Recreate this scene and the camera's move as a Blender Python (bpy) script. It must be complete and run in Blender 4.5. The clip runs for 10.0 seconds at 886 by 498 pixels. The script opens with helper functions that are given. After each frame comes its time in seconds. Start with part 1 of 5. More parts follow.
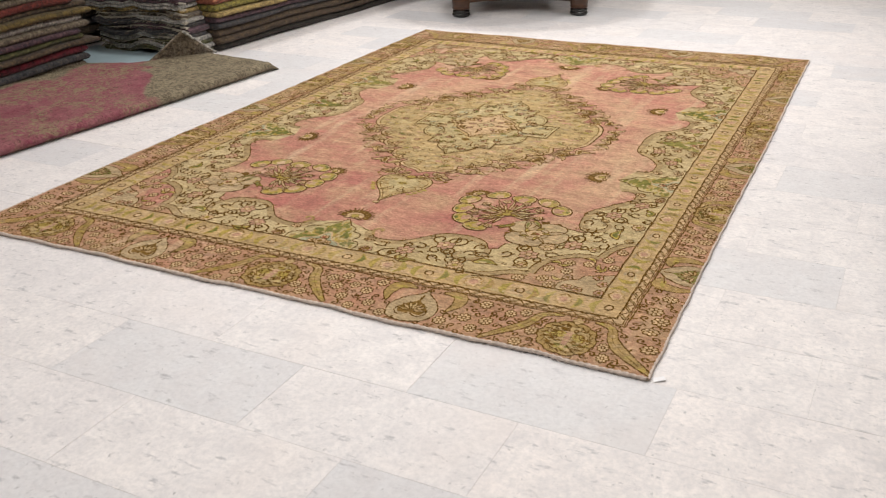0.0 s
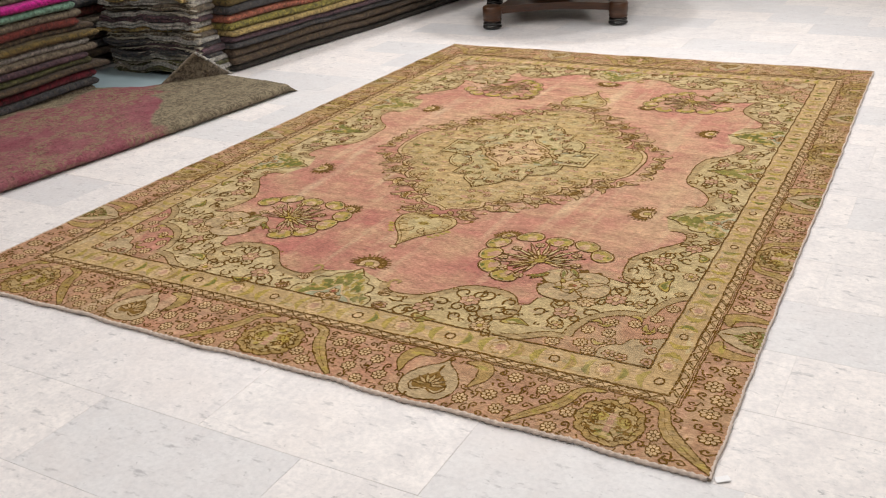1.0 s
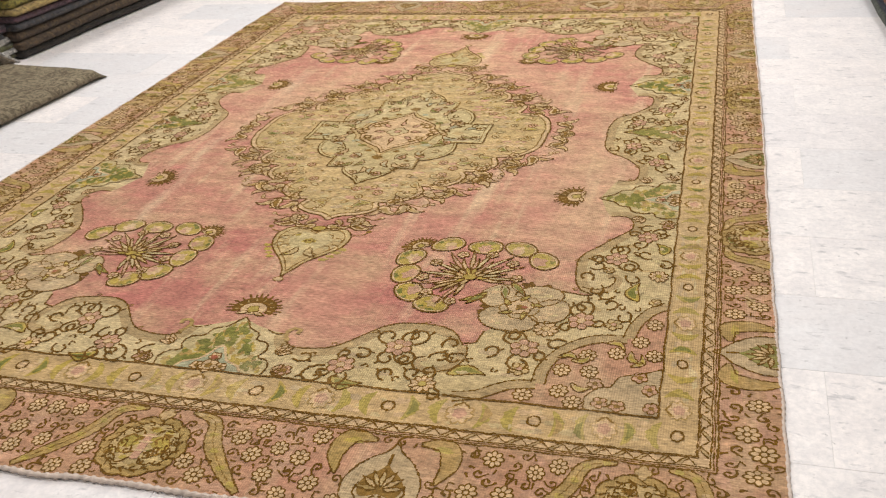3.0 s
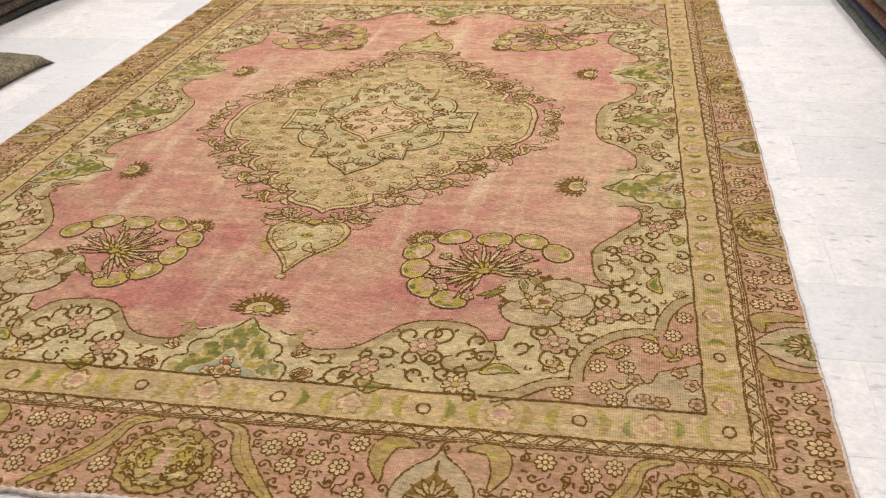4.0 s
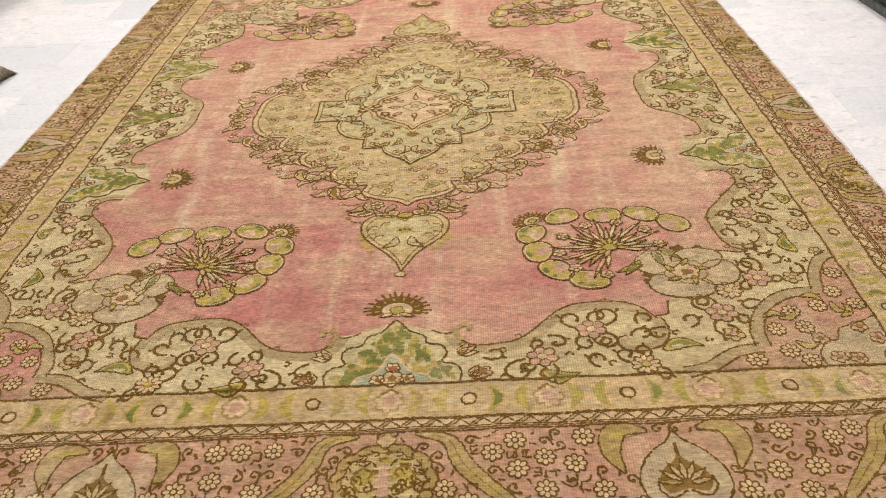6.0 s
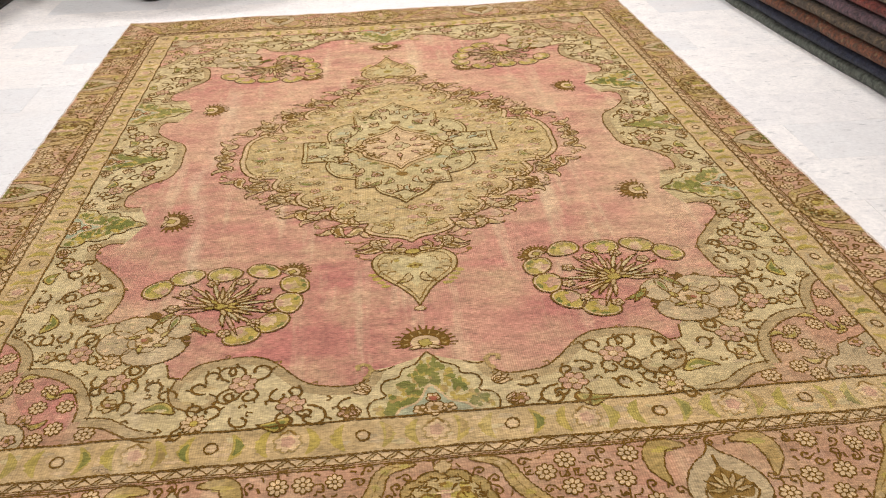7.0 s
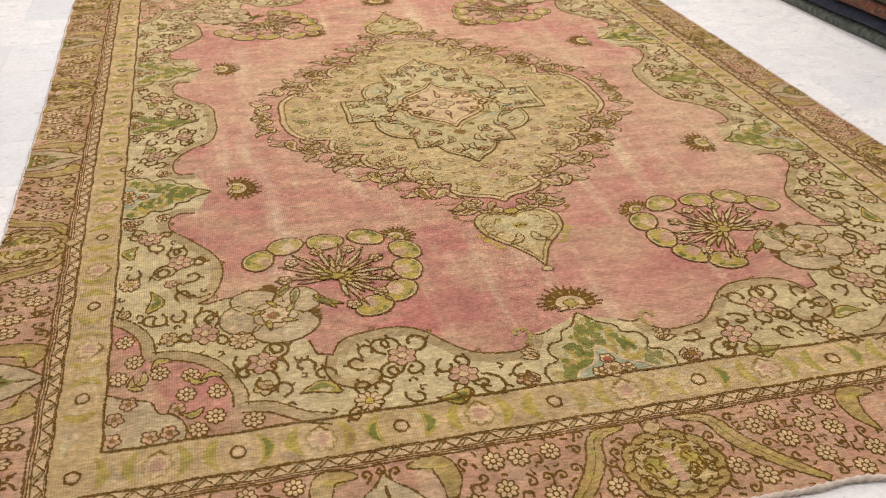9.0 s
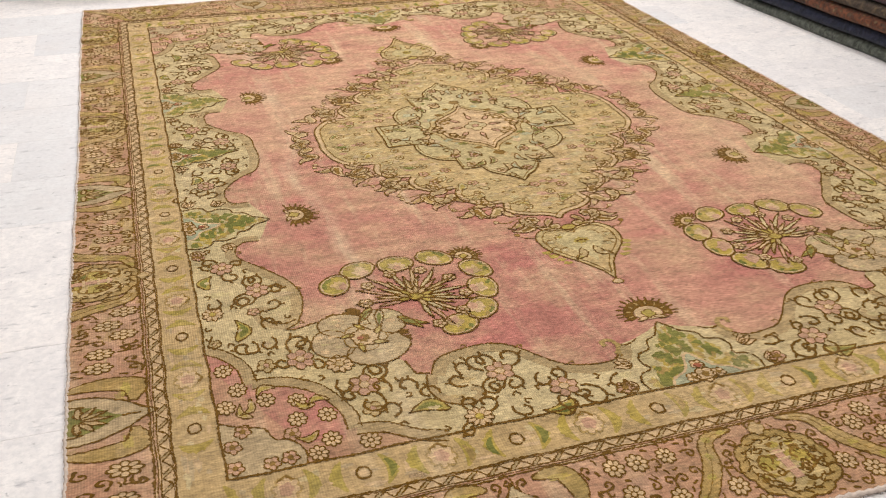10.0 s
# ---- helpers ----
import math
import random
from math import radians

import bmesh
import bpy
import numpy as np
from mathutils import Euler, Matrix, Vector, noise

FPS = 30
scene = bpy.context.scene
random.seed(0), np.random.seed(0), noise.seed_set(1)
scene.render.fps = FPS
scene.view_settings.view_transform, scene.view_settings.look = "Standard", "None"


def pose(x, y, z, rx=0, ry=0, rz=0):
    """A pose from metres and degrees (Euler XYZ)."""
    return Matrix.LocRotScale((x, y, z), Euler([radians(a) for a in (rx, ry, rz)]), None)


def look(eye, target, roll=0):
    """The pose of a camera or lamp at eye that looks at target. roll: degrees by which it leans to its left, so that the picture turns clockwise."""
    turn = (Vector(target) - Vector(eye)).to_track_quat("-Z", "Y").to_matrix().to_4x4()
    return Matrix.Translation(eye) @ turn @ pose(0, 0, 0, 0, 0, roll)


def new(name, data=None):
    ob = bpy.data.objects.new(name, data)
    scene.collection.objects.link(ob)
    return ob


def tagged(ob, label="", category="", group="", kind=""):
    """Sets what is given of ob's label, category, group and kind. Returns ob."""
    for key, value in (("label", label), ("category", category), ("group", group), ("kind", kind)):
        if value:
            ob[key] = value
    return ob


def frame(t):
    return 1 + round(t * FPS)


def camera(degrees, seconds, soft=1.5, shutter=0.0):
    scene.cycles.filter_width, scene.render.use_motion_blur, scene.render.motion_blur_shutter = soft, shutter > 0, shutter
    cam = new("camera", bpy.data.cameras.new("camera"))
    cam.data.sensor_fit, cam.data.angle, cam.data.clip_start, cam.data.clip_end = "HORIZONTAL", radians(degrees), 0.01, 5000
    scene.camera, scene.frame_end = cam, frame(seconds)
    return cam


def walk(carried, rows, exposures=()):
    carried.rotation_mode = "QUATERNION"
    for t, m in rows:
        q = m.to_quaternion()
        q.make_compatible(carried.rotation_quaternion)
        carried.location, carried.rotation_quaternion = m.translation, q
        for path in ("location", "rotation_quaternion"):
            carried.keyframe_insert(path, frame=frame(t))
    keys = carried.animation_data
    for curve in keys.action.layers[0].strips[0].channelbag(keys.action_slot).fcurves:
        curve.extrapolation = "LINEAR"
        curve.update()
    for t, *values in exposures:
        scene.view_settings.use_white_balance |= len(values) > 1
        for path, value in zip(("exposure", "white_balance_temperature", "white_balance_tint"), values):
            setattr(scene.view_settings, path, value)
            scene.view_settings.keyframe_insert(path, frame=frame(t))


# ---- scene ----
cam = camera(50.3, 10.0, soft=1.15, shutter=0.2)
EXPOSURES = [(0.0, 0.25), (1.0, 0.25), (2.5, 0.29), (4.5, 0.33), (7.5, 0.38), (8.5, 0.27), (10.0, 0.29)]
PATH = [
    (0, (2.073, -4.577, 1.585), (1.244, -2.962, 0.746), -1.4),
    (0.5, (2.009, -4.302, 1.565), (1.143, -2.695, 0.747), -2.7),
    (1, (1.905, -4.112, 1.557), (1.0, -2.533, 0.729), -3.1),
    (1.5, (1.726, -4.001, 1.539), (0.83, -2.424, 0.697), -2.8),
    (2, (1.533, -3.865, 1.552), (0.706, -2.25, 0.711), -2.7),
    (2.5, (1.41, -3.68, 1.505), (0.683, -2.04, 0.622), -4.6),
    (2.7, (1.373, -3.586, 1.485), (0.725, -1.929, 0.571), -5.1),
    (3.8, (1.102, -3.434, 1.419), (0.687, -1.752, 0.419), -3.4),
    (4, (1.013, -3.461, 1.437), (0.635, -1.762, 0.451), -3.1),
    (4.5, (0.812, -3.521, 1.466), (0.512, -1.787, 0.516), -3.0),
    (5, (0.669, -3.532, 1.451), (0.412, -1.793, 0.496), -2.3),
    (5.5, (0.452, -3.46, 1.416), (0.263, -1.743, 0.408), -3.1),
    (5.7, (0.367, -3.437, 1.403), (0.212, -1.726, 0.378), -3.5),
    (6.8, (-0.009, -3.515, 1.479), (0.086, -1.775, 0.498), -2.9),
    (7, (-0.07, -3.535, 1.481), (0.049, -1.787, 0.516), -2.1),
    (7.5, (-0.23, -3.491, 1.446), (-0.098, -1.746, 0.479), -0.1),
    (8, (-0.486, -3.382, 1.391), (-0.332, -1.679, 0.354), 0.2),
    (8.5, (-0.631, -3.317, 1.402), (-0.4, -1.646, 0.327), -0.0),
    (9, (-0.821, -3.323, 1.423), (-0.402, -1.662, 0.39), 1.0),
    (9.5, (-1.052, -3.343, 1.465), (-0.522, -1.677, 0.492), 1.8),
    (10, (-1.183, -3.274, 1.435), (-0.648, -1.62, 0.445), 0.6),
]
walk(cam, [(t, look(eye, target, roll)) for t, eye, target, roll in PATH], EXPOSURES)

# ---- world and lamps ----
world = bpy.data.worlds.new("world")
scene.world = world
world.use_nodes = True
world.node_tree.nodes["Background"].inputs[0].default_value = (0.05, 0.05, 0.055, 1)
world.node_tree.nodes["Background"].inputs[1].default_value = 0.2

LAMP_WATTS = 19.0
for lx in (-3.0, -1.1, 0.5, 1.95):
    for ly in (-4.2, -1.6, 1.0, 3.3):
        lamp = bpy.data.lights.new("ceiling_lamp", "AREA")
        lamp.shape, lamp.size, lamp.energy, lamp.color = "DISK", 0.34, LAMP_WATTS * {-4.2: 0.72, -1.6: 0.95, 1.0: 1.2, 3.3: 1.45}[ly] * (0.72 if lx < 0 and ly < -1 else 1.0), (1.0, 0.97, 0.94)
        new("ceiling_lamp", lamp).matrix_world = pose(lx, ly, 3.03)


# ---- materials ----
def graph(name):
    m = bpy.data.materials.new(name)
    m.use_nodes = True
    t = m.node_tree
    return m, t, t.nodes["Principled BSDF"]


def node(t, kind, **sets):
    n = t.nodes.new(kind)
    for k, v in sets.items():
        if k in n.inputs:
            n.inputs[k].default_value = v
    return n


def noise_of(t, vec, scale, detail=4.0, rough=0.55, distort=0.0):
    n = node(t, "ShaderNodeTexNoise", Scale=scale, Detail=detail, Roughness=rough, Distortion=distort)
    t.links.new(vec, n.inputs["Vector"])
    return n.outputs["Fac"]


def ramp(t, fac, lo, hi, a=0.0, b=1.0):
    n = node(t, "ShaderNodeMapRange")
    n.inputs["From Min"].default_value, n.inputs["From Max"].default_value = lo, hi
    n.inputs["To Min"].default_value, n.inputs["To Max"].default_value = a, b
    t.links.new(fac, n.inputs["Value"])
    return n.outputs["Result"]


def mix(t, fac, a, b, blend="MIX"):
    n = t.nodes.new("ShaderNodeMix")
    n.data_type, n.blend_type = "RGBA", blend
    for sock, v in ((n.inputs[0], fac), (n.inputs[6], a), (n.inputs[7], b)):
        if isinstance(v, (int, float)):
            sock.default_value = v
        elif isinstance(v, tuple):
            sock.default_value = (*v, 1)
        else:
            t.links.new(v, sock)
    return n.outputs[2]


def math_of(t, op, a, b):
    n = t.nodes.new("ShaderNodeMath")
    n.operation = op
    for sock, v in zip(n.inputs, (a, b)):
        if isinstance(v, (int, float)):
            sock.default_value = v
        else:
            t.links.new(v, sock)
    return n.outputs[0]


def place_of(t, scale=(1, 1, 1), shift=(0, 0, 0), out="Object"):
    tc = t.nodes.new("ShaderNodeTexCoord")
    mp = t.nodes.new("ShaderNodeMapping")
    mp.inputs["Scale"].default_value, mp.inputs["Location"].default_value = scale, shift
    t.links.new(tc.outputs[out], mp.inputs["Vector"])
    return mp.outputs[0]


def bump(t, bsdf, height, strength, distance):
    n = node(t, "ShaderNodeBump", Strength=strength, Distance=distance)
    t.links.new(height, n.inputs["Height"])
    t.links.new(n.outputs[0], bsdf.inputs["Normal"])


WORN = (0.45, 0.33, 0.185)


def pile(name, colour, wear=0.55, streak=0.5, fade=None, abrash=None):
    """Old, low, worn wool pile: abrash streaks along the weft, worn patches, and the warp's ribs."""
    m, t, b = graph(name)
    p = place_of(t)
    col = colour
    if fade:
        patch = ramp(t, noise_of(t, place_of(t, (1.0, 1.0, 1)), 1.5, 7, 0.62), 0.38, 0.60)
        col = mix(t, patch, col, fade)
    if abrash:
        bands = t.nodes.new("ShaderNodeSeparateXYZ")
        t.links.new(p, bands.inputs[0])
        shift = ramp(t, noise_of(t, place_of(t, (0.9, 2.2, 1), (4, 4, 0)), 1.0, 4, 0.6), 0.3, 0.7, -0.75, 0.75)
        lot = math_of(t, "ADD", math_of(t, "ADD", bands.outputs[1], shift), math_of(t, "MULTIPLY", bands.outputs[0], 0.75))
        col = mix(t, ramp(t, lot, -1.6, 0.5, 0.48, 0.0), col, abrash)
    weft = ramp(t, noise_of(t, place_of(t, (3.0, 15, 1)), 1.0, 7, 0.68), 0.30, 0.72, 1 - streak * 0.34, 1 + streak * 0.28)
    fine = ramp(t, noise_of(t, place_of(t, (60, 170, 1)), 1.0, 3, 0.7), 0.3, 0.7, 0.64, 1.34)
    worn = ramp(t, noise_of(t, place_of(t, (3.0, 4.2, 1), (3, 1, 0)), 1.0, 9, 0.72), 0.44, 0.70, 0.0, wear)
    col = mix(t, worn, col, WORN)
    rubbed = ramp(t, noise_of(t, place_of(t, (11, 1.1, 1), (7, 2, 0)), 1.0, 6, 0.6), 0.53, 0.70, 0.0, wear * 0.85)
    col = mix(t, rubbed, col, (0.52, 0.40, 0.245))
    sep = t.nodes.new("ShaderNodeSeparateXYZ")
    t.links.new(p, sep.inputs[0])
    drift = ramp(t, noise_of(t, place_of(t, (0.2, 1.3, 1)), 1.0, 3), 0.3, 0.7, 0.66, 0.80)
    crease = ramp(t, math_of(t, "ABSOLUTE", math_of(t, "ADD", sep.outputs[0], drift), 0.0), 0.0, 0.045, 0.55, 0.0)
    crease = math_of(t, "MULTIPLY", crease, ramp(t, noise_of(t, place_of(t, (14, 3.0, 1)), 1.0, 6, 0.7), 0.38, 0.62))
    col = mix(t, math_of(t, "MULTIPLY", crease, min(1.0, wear * 2.2)), col, (0.54, 0.43, 0.28))
    grey = math_of(t, "MULTIPLY", weft, fine)
    wv = node(t, "ShaderNodeTexWave", Scale=52.0, Distortion=0.7, Detail=1.0)
    wv.bands_direction = "X"
    t.links.new(p, wv.inputs["Vector"])
    bare = ramp(t, noise_of(t, place_of(t, (1.6, 1.1, 1), (2, 9, 0)), 1.0, 4, 0.6), 0.42, 0.62, 0.12, 1.0)
    rib = math_of(t, "ADD", 1.0, math_of(t, "MULTIPLY", bare, ramp(t, wv.outputs["Fac"], 0.0, 1.0, -0.13, 0.12)))
    grey = math_of(t, "MULTIPLY", grey, rib)
    blotch = ramp(t, noise_of(t, place_of(t, (18, 34, 1), (1, 5, 0)), 1.0, 6, 0.75), 0.32, 0.68, 0.72, 1.25)
    grey = math_of(t, "MULTIPLY", grey, blotch)
    tint = t.nodes.new("ShaderNodeCombineColor")
    for i in range(3):
        t.links.new(grey, tint.inputs[i])
    col = mix(t, 1.0, col, tint.outputs[0], "MULTIPLY")
    t.links.new(col, b.inputs["Base Color"])
    b.inputs["Roughness"].default_value = 0.93
    b.inputs["Specular IOR Level"].default_value = 0.08
    b.inputs["Sheen Weight"].default_value = 0.03
    knots = noise_of(t, place_of(t, (330, 330, 330)), 1.0, 2, 0.6)
    bump(t, b, math_of(t, "ADD", math_of(t, "MULTIPLY", knots, 0.6), wv.outputs["Fac"]), 0.22, 0.0015)
    return m


PILE = {
    "pink": pile("faded_rose_pile", (0.395, 0.165, 0.128), 0.72, 0.55, (0.448, 0.262, 0.172), (0.330, 0.118, 0.098)),
    "rose": pile("border_rose_pile", (0.375, 0.194, 0.124), 0.5, 0.6, (0.365, 0.215, 0.124)),
    "gold": pile("old_gold_pile", (0.385, 0.268, 0.125), 0.4, 0.6, (0.415, 0.285, 0.138)),
    "ivory": pile("ivory_pile", (0.455, 0.362, 0.198), 0.4, 0.6, (0.395, 0.303, 0.152)),
    "sage": pile("sage_pile", (0.375, 0.282, 0.128), 0.4, 0.6, (0.395, 0.275, 0.125)),
    "pale": pile("pale_sage_pile", (0.425, 0.345, 0.175), 0.35, 0.5, (0.375, 0.300, 0.145)),
    "olive": pile("olive_pile", (0.270, 0.184, 0.058), 0.35, 0.5, (0.343, 0.223, 0.084)),
    "brown": pile("dark_brown_pile", (0.112, 0.054, 0.007), 0.06, 0.4, (0.135, 0.068, 0.010)),
    "umber": pile("umber_pile", (0.190, 0.105, 0.022), 0.12, 0.5),
    "green": pile("moss_green_pile", (0.120, 0.125, 0.027), 0.22, 0.6, (0.198, 0.175, 0.043)),
    "lime": pile("yellow_green_pile", (0.335, 0.240, 0.050), 0.3, 0.5, (0.315, 0.245, 0.065)),
    "teal": pile("faded_teal_pile", (0.255, 0.275, 0.185), 0.35, 0.5, (0.330, 0.310, 0.180)),
    "grey": pile("greyed_taupe_pile", (0.380, 0.288, 0.165), 0.3, 0.5, (0.340, 0.248, 0.140)),
    "cream": pile("cream_rose_pile", (0.470, 0.325, 0.180), 0.3, 0.5),
    "rim": pile("taupe_rim_pile", (0.300, 0.215, 0.105), 0.35, 0.5, (0.330, 0.235, 0.115)),
    "tan": pile("tan_border_pile", (0.330, 0.205, 0.100), 0.45, 0.6, (0.300, 0.180, 0.085)),
    "brick": pile("brick_pile", (0.260, 0.085, 0.045), 0.2, 0.5),
    "blush": pile("blush_pile", (0.400, 0.232, 0.150), 0.3, 0.5),
}


def marble():
    m, t, b = graph("white_marble")
    info = t.nodes.new("ShaderNodeObjectInfo")
    shift = t.nodes.new("ShaderNodeVectorMath")
    shift.operation = "MULTIPLY_ADD"
    tc = t.nodes.new("ShaderNodeTexCoord")
    comb = t.nodes.new("ShaderNodeCombineXYZ")
    t.links.new(math_of(t, "MULTIPLY", info.outputs["Random"], 91.0), comb.inputs[0])
    t.links.new(math_of(t, "MULTIPLY", info.outputs["Random"], 47.0), comb.inputs[1])
    shift.inputs[1].default_value = (1, 1, 1)
    t.links.new(tc.outputs["Object"], shift.inputs[0])
    t.links.new(comb.outputs[0], shift.inputs[2])
    p = shift.outputs[0]
    tone = ramp(t, info.outputs["Random"], 0.0, 1.0, 0.0, 1.0)
    rp = t.nodes.new("ShaderNodeValToRGB")
    e = rp.color_ramp.elements
    e[0].position, e[0].color = 0.0, (0.635, 0.632, 0.650, 1)
    e[1].position, e[1].color = 1.0, (0.815, 0.768, 0.748, 1)
    for pos, c in ((0.20, (0.675, 0.672, 0.684, 1)), (0.30, (0.750, 0.722, 0.720, 1)), (0.55, (0.790, 0.758, 0.745, 1))):
        el = e.new(pos)
        el.color = c
    t.links.new(tone, rp.inputs[0])
    cloud = ramp(t, noise_of(t, p, 9.0, 9, 0.74, 0.8), 0.40, 0.68, 0.0, 0.80)
    col = mix(t, cloud, rp.outputs[0], (0.600, 0.580, 0.590))
    mp = t.nodes.new("ShaderNodeMapping")
    mp.inputs["Scale"].default_value, mp.inputs["Rotation"].default_value = (13, 34, 1), (0, 0, 0.25)
    t.links.new(p, mp.inputs["Vector"])
    fleck = ramp(t, noise_of(t, mp.outputs[0], 1.0, 6, 0.66), 0.58, 0.70, 0.0, 0.85)
    col = mix(t, fleck, col, (0.335, 0.335, 0.358))
    pit = ramp(t, noise_of(t, p, 38.0, 3, 0.6, 0.5), 0.66, 0.74, 0.0, 0.8)
    col = mix(t, pit, col, (0.30, 0.30, 0.31))
    grain = ramp(t, noise_of(t, p, 55.0, 4, 0.7), 0.40, 0.68, 0.0, 0.45)
    col = mix(t, grain, col, (0.465, 0.465, 0.484))
    blush = ramp(t, noise_of(t, p, 2.1, 3, 0.5), 0.55, 0.75, 0.0, 0.35)
    col = mix(t, blush, col, (0.707, 0.642, 0.614))
    t.links.new(col, b.inputs["Base Color"])
    t.links.new(ramp(t, noise_of(t, p, 9.0, 4), 0.3, 0.7, 0.36, 0.52), b.inputs["Roughness"])
    b.inputs["Specular IOR Level"].default_value = 0.35
    bump(t, b, noise_of(t, p, 40.0, 3), 0.05, 0.002)
    return m


def plain(name, colour, rough=0.6, vary=0.2, scale=6.0, metal=0.0):
    m, t, b = graph(name)
    f = ramp(t, noise_of(t, place_of(t), scale, 6, 0.6), 0.3, 0.7, 0.0, 1.0)
    dark = tuple(c * (1 - vary) for c in colour)
    col = mix(t, f, dark, colour)
    t.links.new(col, b.inputs["Base Color"])
    b.inputs["Roughness"].default_value, b.inputs["Metallic"].default_value = rough, metal
    bump(t, b, noise_of(t, place_of(t), scale * 9, 4), 0.1, 0.002)
    return m


def wool(name, ground, figure, accent, size=1.0):
    """Patterned pile of a folded rug: a ground, worn figures and a few accents."""
    m, t, b = graph(name)
    p = place_of(t)
    fig = ramp(t, noise_of(t, p, 30.0 * size, 5, 0.75, 1.4), 0.50, 0.55)
    col = mix(t, fig, ground, figure)
    v = node(t, "ShaderNodeTexVoronoi", Scale=26.0 * size)
    t.links.new(p, v.inputs["Vector"])
    col = mix(t, ramp(t, v.outputs["Distance"], 0.16, 0.24, 0.75, 0.0), col, accent)
    dark = ramp(t, noise_of(t, p, 45.0 * size, 3, 0.7), 0.35, 0.65, 0.45, 1.5)
    tint = t.nodes.new("ShaderNodeCombineColor")
    for i in range(3):
        t.links.new(dark, tint.inputs[i])
    col = mix(t, 1.0, col, tint.outputs[0], "MULTIPLY")
    t.links.new(col, b.inputs["Base Color"])
    b.inputs["Roughness"].default_value = 0.95
    b.inputs["Specular IOR Level"].default_value = 0.15
    b.inputs["Sheen Weight"].default_value = 0.1
    bump(t, b, noise_of(t, p, 170.0, 4, 0.7), 0.8, 0.006)
    return m


MARBLE = marble()
GROUT = plain("pale_grout", (0.70, 0.69, 0.68), 0.85, 0.25, 9)
WALL = plain("cream_wall_paint", (0.62, 0.59, 0.55), 0.8, 0.08, 2)
CEIL = plain("white_ceiling_paint", (0.78, 0.77, 0.75), 0.8, 0.05, 2)


# ---- building helpers ----
def mesh_of(name, verts, faces, mats, index=None, smooth=False):
    me = bpy.data.meshes.new(name)
    me.from_pydata([tuple(v) for v in verts], [], faces)
    for mt in mats:
        me.materials.append(mt)
    if index is not None:
        me.polygons.foreach_set("material_index", index)
    if smooth:
        me.polygons.foreach_set("use_smooth", [True] * len(me.polygons))
    me.update()
    return me


def part(name, bm, material, parent, label=""):
    me = bpy.data.meshes.new(name)
    bm.to_mesh(me)
    bm.free()
    me.materials.append(material)
    ob = new(name, me)
    ob.parent = parent
    if label:
        tagged(ob, label)
    return ob


def box(bm, lo, hi, bevel=0.0):
    r = bmesh.ops.create_cube(bm, size=1.0)
    for v in r["verts"]:
        v.co = Vector([lo[i] + (v.co[i] + 0.5) * (hi[i] - lo[i]) for i in range(3)])
    if bevel:
        es = list({e for v in r["verts"] for e in v.link_edges})
        bmesh.ops.bevel(bm, geom=es, offset=bevel, segments=2, affect="EDGES", profile=0.5)


def lathe(bm, rings, n=28, centre=(0, 0, 0)):
    """A turned shape from (radius, height) rings, closed at both ends."""
    rows = []
    for r, z in rings:
        rows.append([bm.verts.new((centre[0] + r * math.cos(2 * math.pi * k / n), centre[1] + r * math.sin(2 * math.pi * k / n), centre[2] + z)) for k in range(n)])
    for a, b in zip(rows, rows[1:]):
        for k in range(n):
            f = bm.faces.new((a[k], a[(k + 1) % n], b[(k + 1) % n], b[k]))
            f.smooth = True
    bm.faces.new(rows[0][::-1])
    bm.faces.new(rows[-1])


# ---- the room ----
X0, X1, Y0, Y1, TALL = -5.2, 5.0, -7.0, 7.0, 3.1


def wall(name, lo, hi):
    bm = bmesh.new()
    box(bm, lo, hi)
    ob = part(name, bm, WALL, None)
    return tagged(ob, "plain cream painted wall of the rug shop", "wall", kind="structure")


wall("wall_north", (X0, Y1, 0), (X1, Y1 + 0.2, TALL))
wall("wall_south", (X0, Y0 - 0.2, 0), (X1, Y0, TALL))
wall("wall_west", (X0 - 0.2, Y0 - 0.2, 0), (X0, Y1 + 0.2, TALL))
wall("wall_east", (X1, Y0 - 0.2, 0), (X1 + 0.2, Y1 + 0.2, TALL))
bm = bmesh.new()
box(bm, (X0 - 0.2, Y0 - 0.2, TALL), (X1 + 0.2, Y1 + 0.2, TALL + 0.2))
tagged(part("ceiling", bm, CEIL, None), "plain white painted ceiling", "ceiling", kind="structure")
bm = bmesh.new()
box(bm, (X0, Y0, -0.2), (X1, Y1, -0.0013))
floor = part("floor", bm, GROUT, None)
tagged(floor, "polished white marble tile floor in running bond", "floor", kind="structure")


# ---- folded rugs ----
rng = random.Random(11)


def swell(a, b, c):
    return noise.noise(Vector((a, b, c)))


